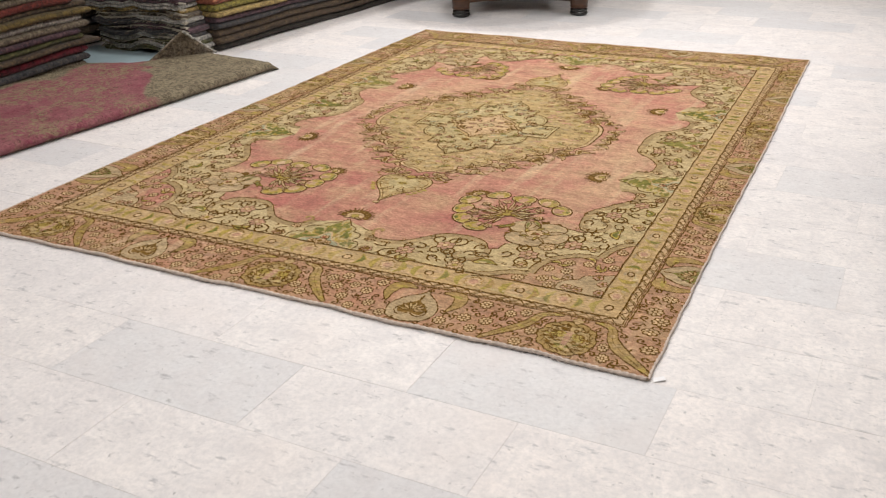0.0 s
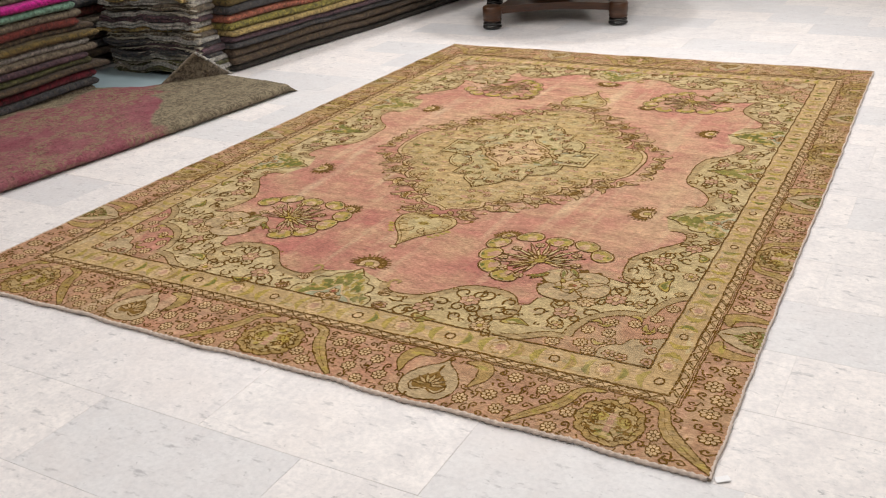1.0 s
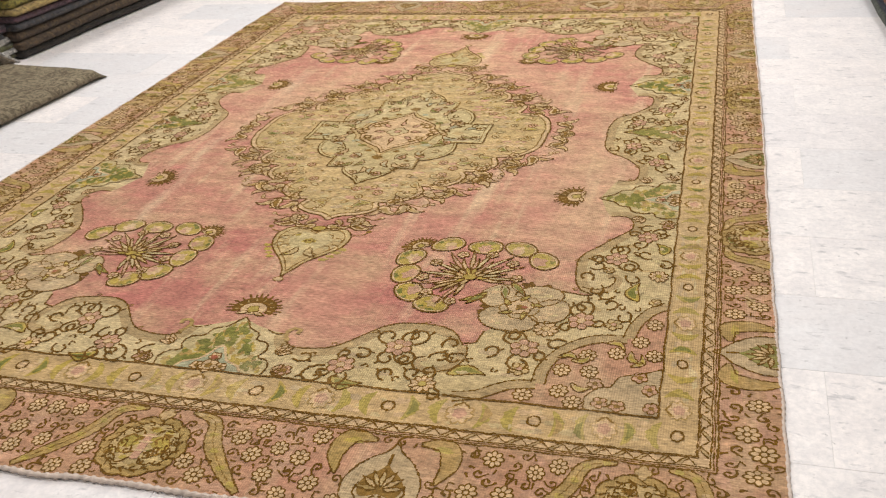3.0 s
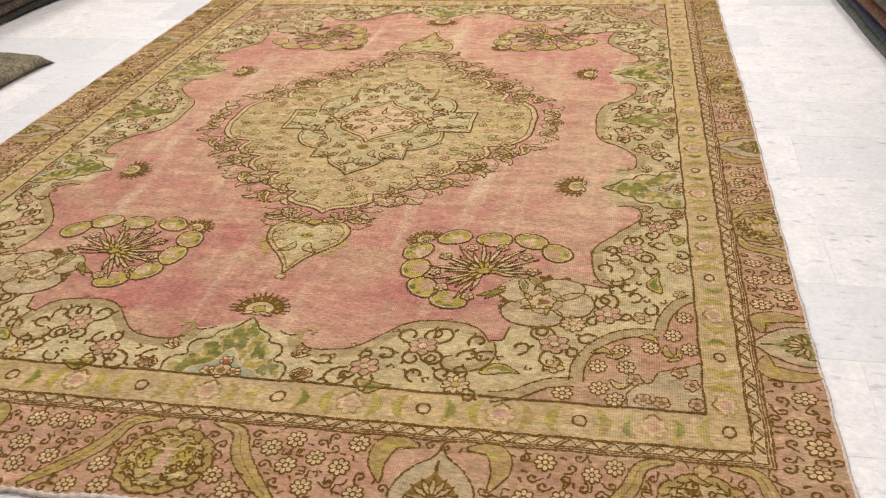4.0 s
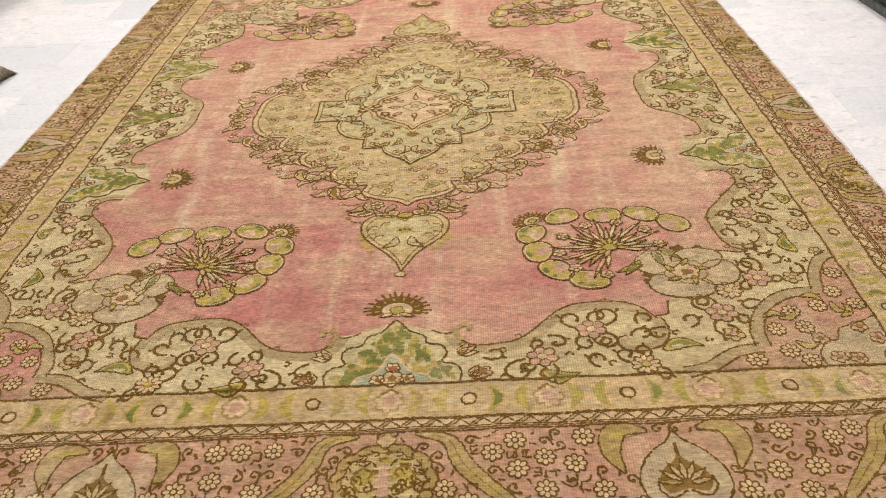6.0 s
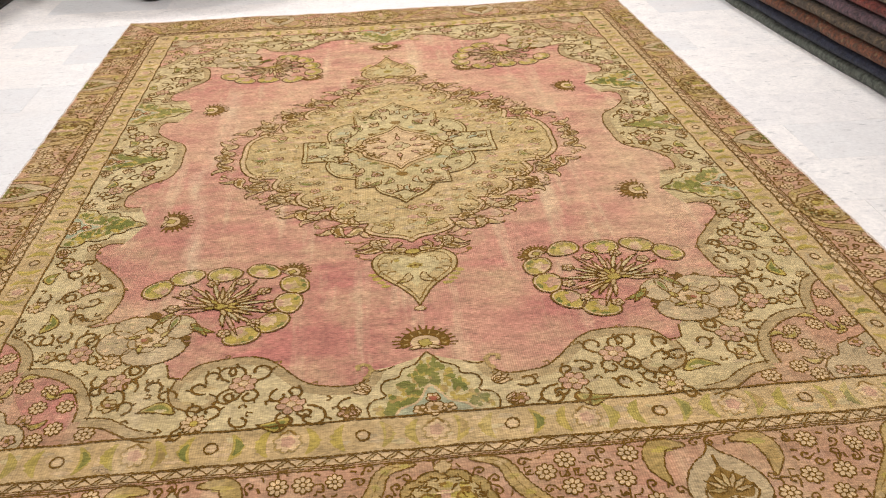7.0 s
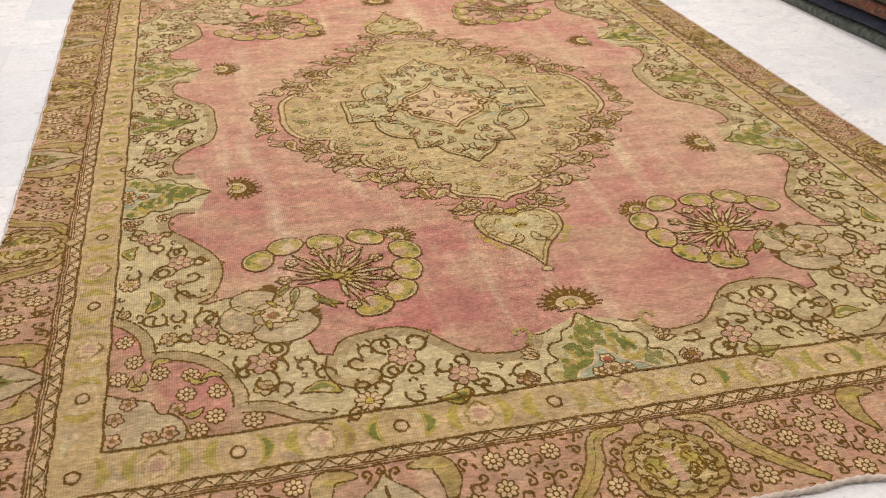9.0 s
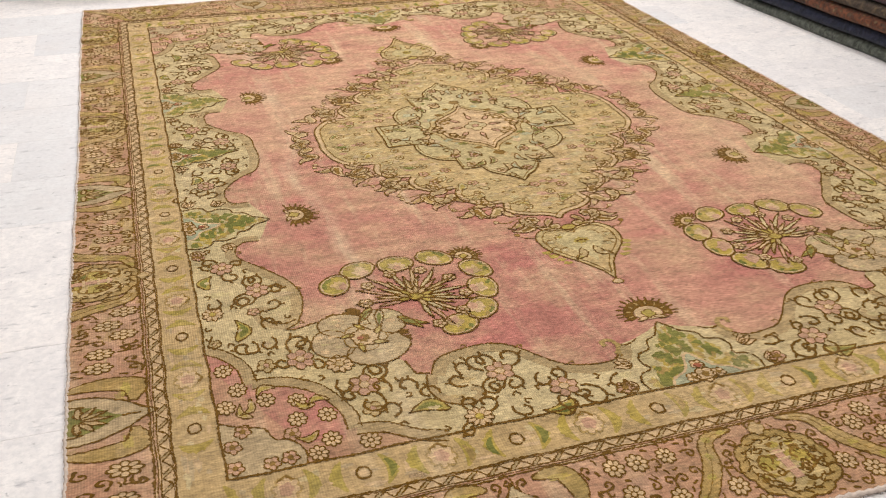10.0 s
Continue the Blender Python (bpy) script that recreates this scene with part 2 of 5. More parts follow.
def folded_rug(name, side, along, depth, z0, thick, material, seed, label, sag=0.010, wave=0.006, group="", folds=2, rate=1.0):
    """One rug folded into a long pad. side: the face's x at both ends of along (y0, y1); depth: how far it goes back (signed).
    The face is rounded, and shows the folds as creases."""
    n, ring = 60, 8 * folds + 1
    y0, y1 = along
    verts, faces = [], []
    cols = []
    span = y1 - y0
    cuts = [0.0, 0.08, 0.3, 0.6, 1.0]
    marks = [c * thick * 0.6 for c in cuts] + [span * (i + 0.5) / n for i in range(1, n - 1)] + [span - c * thick * 0.6 for c in cuts[::-1]]
    for at in marks:
        s = at / span
        y = y0 + at
        fx = side[0] + (side[1] - side[0]) * s + wave * 1.6 * swell(y * 1.7 * rate, seed * 3.1, 0.5)
        lift = sag * swell(y * 0.9 * rate, seed * 0.10, 2.5) + 0.4 * sag * swell(y * 3.3 * rate, seed * 0.3, 4.5)
        lift -= sag * swell(y0 * 0.9 * rate, seed * 0.10, 2.5)
        near = min(1.0, min(at, span - at) / (thick * 0.6))
        full = 0.25 + 0.75 * math.sqrt(max(0.0, 1 - (1 - near) ** 2))
        tuck = 0.012 * (1 - full)
        row = []
        sgn = 1 if depth < 0 else -1
        t = thick * (1 + 0.10 * swell(y * 2.1, seed, 7.7))
        for k in range(ring):
            u = k / (ring - 1)
            leaf = t / folds
            j = min(int(u * folds), folds - 1)
            a = (u * folds - j) * math.pi
            z = z0 + lift + t / 2 + full * (leaf * j + leaf * (0.5 - 0.5 * math.cos(a)) - t / 2)
            out = -leaf * 0.80 * (1 - math.sin(a) ** 0.9) - (0.006 * swell(j * 5.1, seed, y * 2.0) if folds > 1 else 0)
            row.append((fx + sgn * (out - tuck), y, z))
        top, low = row[-1], row[0]
        row.append((fx + depth, y, top[2]))
        row.append((fx + depth, y, low[2]))
        cols.append(row)
    m = len(cols[0])
    n = len(cols) - 1
    for r in cols:
        verts += r
    for i in range(n):
        for k in range(m):
            a, b = i * m + k, i * m + (k + 1) % m
            c, d = b + m, a + m
            faces.append((a, b, c, d) if depth > 0 else (a, d, c, b))
    first, last = tuple(range(m)), tuple(range(n * m, n * m + m))
    faces.append(first[::-1] if depth > 0 else first)
    faces.append(last if depth > 0 else last[::-1])
    me = mesh_of(name, verts, faces, [material])
    me.polygons.foreach_set("use_smooth", [len(p.vertices) == 4 for p in me.polygons])
    ob = new(name, me)
    return tagged(ob, label, "rug", group)


SHADES = {
    "umber": wool("umber_wool", (0.0506, 0.0355, 0.0253), (0.093, 0.063, 0.0379), (0.118, 0.084, 0.0421)),
    "taupe": wool("taupe_wool", (0.166, 0.134, 0.096), (0.096, 0.0765, 0.0574), (0.217, 0.166, 0.102)),
    "gold": wool("gold_wool", (0.119, 0.0823, 0.0248), (0.0497, 0.0348, 0.0149), (0.15, 0.11, 0.0448)),
    "lime": wool("lime_wool", (0.234, 0.197, 0.0469), (0.084, 0.075, 0.0281), (0.31, 0.244, 0.075)),
    "coral": wool("coral_wool", (0.298, 0.0998, 0.0622), (0.141, 0.0497, 0.0331), (0.348, 0.199, 0.0998)),
    "brick": wool("brick_wool", (0.143, 0.0321, 0.025), (0.0714, 0.0214, 0.0179), (0.185, 0.0859, 0.0428)),
    "wine": wool("wine_wool", (0.117, 0.0146, 0.0234), (0.0512, 0.0109, 0.0146), (0.183, 0.0512, 0.0439)),
    "charcoal": wool("charcoal_wool", (0.0384, 0.0384, 0.0432), (0.072, 0.0624, 0.0576), (0.096, 0.0765, 0.0576)),
    "navy": wool("navy_wool", (0.012, 0.015, 0.030), (0.020, 0.020, 0.036), (0.03, 0.03, 0.05)),
    "plum": wool("plum_wool", (0.0936, 0.0536, 0.0637), (0.0488, 0.0341, 0.0439), (0.156, 0.0878, 0.0783)),
    "slate": wool("slate_wool", (0.332, 0.32, 0.288), (0.221, 0.209, 0.198), (0.421, 0.375, 0.311)),
    "sage": wool("sage_wool", (0.13, 0.23, 0.175), (0.16, 0.27, 0.20), (0.20, 0.29, 0.20)),
    "fuchsia": wool("fuchsia_wool", (0.378, 0.0108, 0.18), (0.324, 0.009, 0.144), (0.414, 0.027, 0.216)),
    "moss": wool("moss_wool", (0.087, 0.087, 0.0357), (0.051, 0.0459, 0.0255), (0.133, 0.117, 0.051)),
    "greygreen": wool("grey_green_wool", (0.090, 0.098, 0.080), (0.07, 0.075, 0.065), (0.11, 0.11, 0.09)),
    "rust": wool("rust_wool", (0.125, 0.042, 0.020), (0.055, 0.030, 0.020), (0.14, 0.10, 0.05)),
    "black": wool("black_wool", (0.018, 0.016, 0.014), (0.035, 0.028, 0.02), (0.05, 0.03, 0.02)),
    "wheat": wool("wheat_wool", (0.344, 0.254, 0.101), (0.203, 0.142, 0.0607), (0.385, 0.294, 0.142)),
}
WORDS = {"umber": "dark umber", "taupe": "taupe and brown", "gold": "old gold", "lime": "yellow-green", "coral": "coral red", "brick": "brick red",
         "wine": "wine red", "charcoal": "charcoal", "navy": "dark navy", "plum": "plum grey", "slate": "pale slate", "sage": "sea green",
         "fuchsia": "bright fuchsia", "moss": "moss green", "greygreen": "plain grey-green", "rust": "rust orange", "black": "near-black", "wheat": "wheat yellow"}


def pile_of(group, colours, side, along, depth, thick, jitter, seed, end_jitter=(0.0, 0.0), sag=0.01, folds=1):
    z = 0.004
    for i, c in enumerate(colours):
        r = random.Random(seed * 100 + i)
        t = thick * r.uniform(0.72, 1.28)
        d = r.uniform(-jitter, jitter)
        a = (along[0] + r.uniform(-end_jitter[0], end_jitter[0]), along[1] + r.uniform(-end_jitter[1], end_jitter[1]))
        folded_rug("folded_rug", (side[0] + d, side[1] + d), a, depth, z, t, SHADES[c], seed * 20 + i,
                   f"{WORDS[c]} wool rug folded flat in a tall stack", group=group, sag=sag, folds=folds)
        z += t * 1.0


pile_of("rugs in the near stack", ["taupe", "charcoal", "wine", "umber", "moss", "plum", "taupe", "slate", "gold", "umber", "brick", "taupe", "sage", "fuchsia", "taupe", "umber"],
        (-3.22, -3.10), (-3.6, 0.17), -1.0, 0.050, 0.034, 3, (0.1, 0.10), 0.022)
pile_of("rugs in the long stack", ["black", "umber", "umber", "charcoal", "plum", "wheat", "lime", "coral", "charcoal", "gold", "umber", "charcoal", "moss", "taupe", "umber"],
        (-2.57, -2.20), (0.93, 5.0), -1.1, 0.052, 0.018, 4, (0.0, 0.2), 0.024)
pile_of("rugs in the facing stack", ["greygreen", "navy", "rust", "umber", "plum", "brick", "taupe", "wine", "charcoal", "rust", "taupe", "umber"],
        (2.19, 1.85), (-1.0, 5.2), 1.1, 0.062, 0.020, 5, (0.0, 0.1), 0.030)
pile_of("rugs in the rear stack", ["black", "umber", "charcoal", "umber", "black", "taupe", "brick", "charcoal", "umber", "taupe", "black"],
        (-3.72, -3.68), (0.25, 0.95), -1.0, 0.07, 0.03, 6, (0.03, 0.02))


# ---- the patterned rug ----
HALF_X, HALF_Y, TOP = 1.466, 2.08, 0.009
IN_X, IN_Y = 1.19, 1.685
BAND_X, BAND_Y = 1.297, 1.787
GUARD_X, GUARD_Y = 1.348, 1.838
ART = {}
LAID = [0]
KNOT = 0.0045
KNOTS = np.random.RandomState(3)
PEN = {"part": "field", "m": np.eye(3), "rim": "brown"}
art = random.Random(5)


# where the lines of the design lie on the woven rug: columns at y = -0.4, and how far each leans with y; rows
COLUMNS = (-HALF_X, -GUARD_X, -BAND_X, -IN_X, -0.89, 0.0, 0.89, IN_X, BAND_X, GUARD_X, HALF_X)
WOVEN_X = (-1.491, -1.305, -1.262, -1.159, -0.879, 0.010, 0.909, 1.192, 1.290, 1.333, 1.479)
LEAN_X = (-0.002, -0.004, -0.004, -0.005, -0.003, -0.008, -0.018, -0.0180, -0.0150, -0.0150, -0.0185)
ROWS = (-HALF_Y, -GUARD_Y, -BAND_Y, -IN_Y, 0.0, IN_Y, BAND_Y, GUARD_Y, HALF_Y)
WOVEN_Y = (-2.148, -1.868, -1.824, -1.701, 0.004, 1.712, 1.832, 1.877, 2.160)


def warp(p):
    """From the even design to the woven rug, whose sides lean, whose wefts bow, and whose west border is the wider."""
    x, y = p[:, 0], p[:, 1]
    x = np.clip(x, -HALF_X + 0.004, HALF_X - 0.004)
    y = np.clip(y, -HALF_Y + 0.004, HALF_Y - 0.004)
    edge = np.clip((np.abs(x) - 1.30) / 0.16, 0, 1)
    wx = 0.003 * np.sin(y * 2.6 + 1.0) + 0.0008 * np.sin(y * 19.0)
    edge_y = np.clip((np.abs(y) - 1.8) / 0.28, 0, 1)
    wy = 0.005 * np.sin(x * 7.0 + 0.6) + 0.003 * np.sin(x * 17.0 + 2) + 0.0012 * np.sin(x * 41.0)
    wy = wy * np.where(y > 0, 1.7, 1.0)
    weave = 0.0016
    oy = np.interp(y, ROWS, WOVEN_Y)
    skew = np.interp(y, (-2.1, -1.0, -0.5, 0.0, 0.6, 1.2, 1.75, 2.1), (0.009, 0.010, 0.010, 0.027, 0.034, 0.030, 0.019, 0.012))
    bow = np.interp(y, (-1.65, -1.1, 1.7, 2.1), (0.0, 0.030, 0.030, 0.010)) * np.minimum((x / 0.9) ** 2, 1.2)
    ox = np.interp(x, COLUMNS, WOVEN_X) + np.interp(x, COLUMNS, LEAN_X) * (oy + 0.4) + edge * wx + weave * np.sin(y * 37 + x * 11)
    oy = oy + skew * x + bow + edge_y * wy + weave * np.sin(x * 31 + y * 7)
    return np.stack([ox, oy], 1)


def begin(name):
    """Starts a new part of the rug of that name."""
    PEN["part"] = f"{name}|{len(ART)}"


def ink(pts, colour, level):
    """Lays one area of pile of that colour on the current part."""
    p = np.asarray(pts, float)
    q = np.c_[p, np.ones(len(p))] @ PEN["m"].T
    w = warp(q[:, :2])
    area = np.sum(w[:, 0] * np.roll(w[:, 1], -1) - w[:, 1] * np.roll(w[:, 0], -1))
    if area < 0:
        w = w[::-1]
    store = ART.setdefault(PEN["part"], {}).setdefault(colour, ([], []))
    k = len(store[0])
    LAID[0] += 1
    z = TOP + 0.0004 + 0.0003 * level + 0.00028 * (LAID[0] * 0.6180339887 % 1.0)
    store[0].extend((a, b, z) for a, b in w)
    store[1].append(tuple(range(k, k + len(w))))


def line(pts, width, colour="brown", level=6, closed=False, taper=False):
    """A line of knots, as one strip of quads."""
    p = np.asarray(pts, float)
    if colour in ("brown", "umber"):
        width *= 0.56
    if closed:
        p = np.r_[p, p[:1]]
    seg = np.r_[0, np.cumsum(np.hypot(*np.diff(p, axis=0).T))]
    many = max(int(seg[-1] / KNOT) + 1, 3)
    s = np.linspace(0, seg[-1], many)
    p = np.stack([np.interp(s, seg, p[:, 0]), np.interp(s, seg, p[:, 1])], 1)
    d = np.gradient(p, axis=0)
    d /= np.maximum(np.linalg.norm(d, axis=1, keepdims=True), 1e-9)
    if closed:
        d[0] = d[-1] = (d[0] + d[-1]) / max(np.linalg.norm(d[0] + d[-1]), 1e-9)
    nrm = np.stack([-d[:, 1], d[:, 0]], 1)
    h = np.full(len(p), width / 2)
    if taper:
        h *= np.linspace(1.0, 0.45, len(p))
    rag = KNOTS.uniform(-0.0026, 0.0026, (2, len(p)))
    rag *= np.where(np.arange(len(p)) % 2, 1.0, 0.35)
    a, b = p + nrm * (h + rag[0])[:, None], p - nrm * (h + rag[1])[:, None]
    m = PEN["m"]
    wa = warp((np.c_[a, np.ones(len(a))] @ m.T)[:, :2])
    wb = warp((np.c_[b, np.ones(len(b))] @ m.T)[:, :2])
    if np.linalg.det(m[:2, :2]) < 0:
        wa, wb = wb, wa
    store = ART.setdefault(PEN["part"], {}).setdefault(colour, ([], []))
    k, n = len(store[0]), len(p)
    LAID[0] += 1
    z = TOP + 0.0004 + 0.0003 * level + 0.00028 * (LAID[0] * 0.6180339887 % 1.0)
    store[0].extend((x, y, z) for x, y in wa)
    store[0].extend((x, y, z) for x, y in wb)
    store[1].extend((k + i, k + n + i, k + n + i + 1, k + i + 1) for i in range(n - 1))


def spline(ctrl, per=8, closed=False):
    c = np.asarray(ctrl, float)
    if closed:
        c = np.r_[c[-1:], c, c[:2]]
    else:
        c = np.r_[2 * c[:1] - c[1:2], c, 2 * c[-1:] - c[-2:-1]]
    out = []
    for i in range(1, len(c) - 2):
        p0, p1, p2, p3 = c[i - 1:i + 3]
        for k in range(per):
            u = k / per
            out.append(0.5 * (2 * p1 + (p2 - p0) * u + (2 * p0 - 5 * p1 + 4 * p2 - p3) * u * u + (3 * p1 - p0 - 3 * p2 + p3) * u ** 3))
    if not closed:
        out.append(c[-2])
    return np.array(out)


def spun(pts, c, ang=0.0, k=1.0, flip=1):
    p = np.asarray(pts, float) * (k, k * flip)
    s, co = math.sin(ang), math.cos(ang)
    return p @ np.array([[co, s], [-s, co]]) + np.asarray(c)


def oval(c, rx, ry, ang=0.0, n=22):
    a = np.linspace(0, 2 * np.pi, n, endpoint=False)
    return spun(np.stack([rx * np.cos(a), ry * np.sin(a)], 1), c, ang)


def petals(c, r, n, depth=0.2, ang=0.0, per=6):
    a = np.linspace(0, 2 * np.pi, n * per, endpoint=False)
    rr = r * (1 - depth + depth * np.abs(np.cos(n * a / 2)) ** 0.7)
    return np.stack([c[0] + rr * np.cos(a + ang), c[1] + rr * np.sin(a + ang)], 1)


def drop_shape(n=14):
    """A pointed leaf of length 1 along x, from its stem at 0."""
    u = np.linspace(0, 1, n)
    half = 0.5 * np.sin(np.pi * u ** 0.75) * (1 - 0.25 * u)
    return np.r_[np.stack([u, half], 1), np.stack([u[::-1], -half[::-1]], 1)[1:-1]]


LEAF = drop_shape()


def leaf(c, ang, length, wide, colour, level=5, inner=None, rim=0.006, bend=0.0):
    p = LEAF * (1, wide / length)
    p = p + np.stack([0 * p[:, 0], bend * np.sin(np.pi * p[:, 0])], 1)
    q = spun(p, c, ang, length)
    ink(q, colour, level)
    line(q, rim, PEN["rim"], level + 2, closed=True)
    if inner:
        ink(spun(p * (0.68, 0.55) + (0.16, bend * 0.42), c, ang, length), inner, level + 1)


def curl(c, r, ang, hand=1, turns=1.25, width=0.010, colour="brown", level=6, tail=1.6):
    """A scroll: a tail that winds into a spiral."""
    a = np.linspace(0, turns * 2 * np.pi, 20)
    rr = r * (1 - 0.62 * a / a[-1])
    p = np.stack([rr * np.cos(a), hand * rr * np.sin(a)], 1)
    start = np.array([[r * 1.02, -hand * r * tail], [r * 1.06, -hand * r * tail * 0.5]])
    p = np.r_[start, p]
    line(spun(p, c, ang), width * 1.12, colour, level)
    ink(oval(spun([p[-1]], c, ang)[0], width * 0.55, width * 0.55, 0, 8), colour, level + 1)


def rosette(c, r, level=5, ground="cream", n=8):
    """A small round flower with a ring of petals."""
    ink(petals(c, r, n, 0.22), "brown", level)
    for k in range(n):
        a = 2 * math.pi * (k + 0.5) / n + math.pi / n
        ink(oval((c[0] + 0.58 * r * math.cos(a), c[1] + 0.58 * r * math.sin(a)), r * 0.27, r * 0.19, a, 8), ground, level + 1)
    ink(oval(c, r * 0.20, r * 0.20, 0, 8), ground, level + 1)


def blossom(c, r, ground="blush", heart="cream", level=5, n=6, ang=0.3):
    p = petals(c, r, n, 0.30, ang)
    ink(p, ground, level)
    line(p, 0.007, PEN["rim"], level + 1, closed=True)
    for k in range(n):
        a = ang + 2 * math.pi * (k + 0.5) / n
        line([(c[0] + r * q * math.cos(a), c[1] + r * q * math.sin(a)) for q in (0.3, 0.5, 0.68)], 0.004, "umber", level + 2)
    q = oval(c, r * 0.32, r * 0.32, 0, 12)
    ink(q, heart, level + 3)
    line(q, 0.004, "umber", level + 4, closed=True)


def patchy(c, rx, ry, colour, level, n=10):
    """A worn patch of another dye, with a ragged outline."""
    a = np.linspace(0, 2 * np.pi, n * 2, endpoint=False)
    k = np.array([art.uniform(0.55, 1.1) for _ in a])
    ink(np.stack([c[0] + rx * k * np.cos(a), c[1] + ry * k * np.sin(a)], 1), colour, level)


def scatter(poly, gap, count, taken, margin=0.02, tries=2600):
    """Free spots inside an outline, at least a gap from one another and from what is taken."""
    poly = np.asarray(poly)
    lo, hi = poly.min(0), poly.max(0)
    cand = np.array([(art.uniform(lo[0], hi[0]), art.uniform(lo[1], hi[1])) for _ in range(tries)])
    a, b = poly, np.roll(poly, -1, 0)
    x, y = cand[:, :1], cand[:, 1:]
    cross = (a[:, 1] > y) != (b[:, 1] > y)
    rise = np.where(np.abs(b[:, 1] - a[:, 1]) < 1e-12, 1e-12, b[:, 1] - a[:, 1])
    odd = np.sum(cross & (x < (b[:, 0] - a[:, 0]) * (y - a[:, 1]) / rise + a[:, 0]), 1) % 2 == 1
    seg = b - a
    u = np.clip(((cand[:, None] - a) * seg).sum(2) / np.maximum((seg ** 2).sum(1), 1e-12), 0, 1)
    off = np.linalg.norm(cand[:, None] - (a + seg * u[..., None]), axis=2).min(1)
    spots, busy = [], np.array(taken or [(99, 99, 0)], float)
    for p in cand[odd & (off > margin)]:
        if np.any(np.hypot(busy[:, 0] - p[0], busy[:, 1] - p[1]) < gap * 0.5 + busy[:, 2]):
            continue
        taken.append((p[0], p[1], gap * 0.5))
        busy = np.r_[busy, [(p[0], p[1], gap * 0.5)]]
        spots.append(p)
        if len(spots) >= count:
            break
    return spots


def quarters():
    """The four mirrored quarters of the design: v runs from the middle to an end."""
    for sx in (1, -1):
        for sy in (-1, 1):
            PEN["m"] = np.diag([sx, sy, 1.0])
            yield sx, sy
    PEN["m"] = np.eye(3)


def inset(pts, d):
    p = np.asarray(pts, float)
    g = np.gradient(p, axis=0)
    g /= np.maximum(np.linalg.norm(g, axis=1, keepdims=True), 1e-9)
    return p + np.stack([-g[:, 1], g[:, 0]], 1) * d


def tendril(p, a, length, hand=1, wind=5.6, width=0.0095, colour="brown", level=6, sway=0.0):
    """A vine that leaves p in the direction a and winds up at its end, with a thick tip."""
    u = np.linspace(0, 1, 30)
    head = a + hand * (sway * np.sin(np.pi * u) + wind * u ** 1.5)
    step = length / 29
    q = np.stack([np.cumsum(np.cos(head)), np.cumsum(np.sin(head))], 1) * step + np.asarray(p)
    line(q, width, colour, level)
    ink(oval(q[-1], width * 0.42, width * 0.42, 0, 8), colour, level + 1)
    mid = q[13]
    bud = head[13] - hand * 0.9
    reach = min(0.022, length * 0.16)
    line([mid, mid + (reach * math.cos(bud), reach * math.sin(bud))], width * 0.9, colour, level)
    return q


def paisley(c, ang, length, hand=1, fill="cream", heart="olive", level=4, rim="brown"):
    """A round drop whose tip bends over, with a darker heart inside a pale rim."""
    u = np.linspace(0, 1, 17)
    half = 0.21 * np.sin(np.pi * u ** 0.60) * (1 - 0.55 * u) + 0.012
    turn = hand * (1.7 * u ** 1.8 - 0.35)
    mid = np.stack([np.cumsum(np.cos(turn)), np.cumsum(np.sin(turn))], 1) / 17
    side = np.stack([-np.sin(turn), np.cos(turn)], 1) * half[:, None]
    q = spun(np.r_[mid + side, (mid - side)[::-1][1:-1]], c, ang, length)
    ink(q, fill, level)
    line(q, 0.0075, rim, level + 3, closed=True)
    core = spun(np.r_[mid[2:11] + side[2:11] * 0.45, (mid - side * 0.45)[2:11][::-1]], c, ang, length)
    ink(core, heart, level + 1)


def crescent(c, wide, tall, hand, colour, level):
    """A soft upright crescent of dye."""
    v = np.linspace(-1, 1, 17)
    rag = np.array([art.uniform(0.80, 1.15) for _ in v])
    outer = np.stack([c[0] + hand * wide * (1 - v ** 2) * rag, c[1] + v * tall / 2], 1)
    inner = np.stack([c[0] + hand * wide * 0.25 * (1 - v ** 2) - hand * 0.004 * rag, c[1] + v * tall / 2 * 0.92], 1)
    ink(np.r_[outer, inner[::-1]], colour, level)


# the rose field and the ivory ground with its scrolls
PEN["part"] = "field"
ink([(-IN_X, -IN_Y), (IN_X, -IN_Y), (IN_X, IN_Y), (-IN_X, IN_Y)], "pink", 0)

LOBE_1 = spline([(0.150, 1.488), (0.168, 1.531), (0.208, 1.549), (0.288, 1.534), (0.334, 1.503), (0.370, 1.459), (0.419, 1.408), (0.481, 1.386), (0.566, 1.393), (0.619, 1.420), (0.648, 1.470)], 6)
ROLL_1 = spline([(0.648, 1.470), (0.656, 1.520), (0.640, 1.565), (0.600, 1.588), (0.562, 1.580), (0.552, 1.556), (0.570, 1.545)], 6)
LOBE_2 = spline([(0.958, 1.192), (0.920, 1.168), (0.894, 1.106), (0.888, 1.015), (0.909, 0.952), (0.955, 0.893), (1.008, 0.832), (1.037, 0.790), (1.040, 0.742), (1.014, 0.704), (0.960, 0.702)], 6)
ROLL_2 = spline([(0.920, 1.168), (0.965, 1.178), (1.015, 1.150), (1.030, 1.105), (1.010, 1.080), (0.988, 1.092)], 6)
LOBE_3 = spline([(0.952, 0.428), (1.003, 0.424), (1.026, 0.388), (1.026, 0.325), (1.005, 0.284), (0.955, 0.225), (0.893, 0.175), (0.868, 0.100), (0.864, 0.0)], 6)
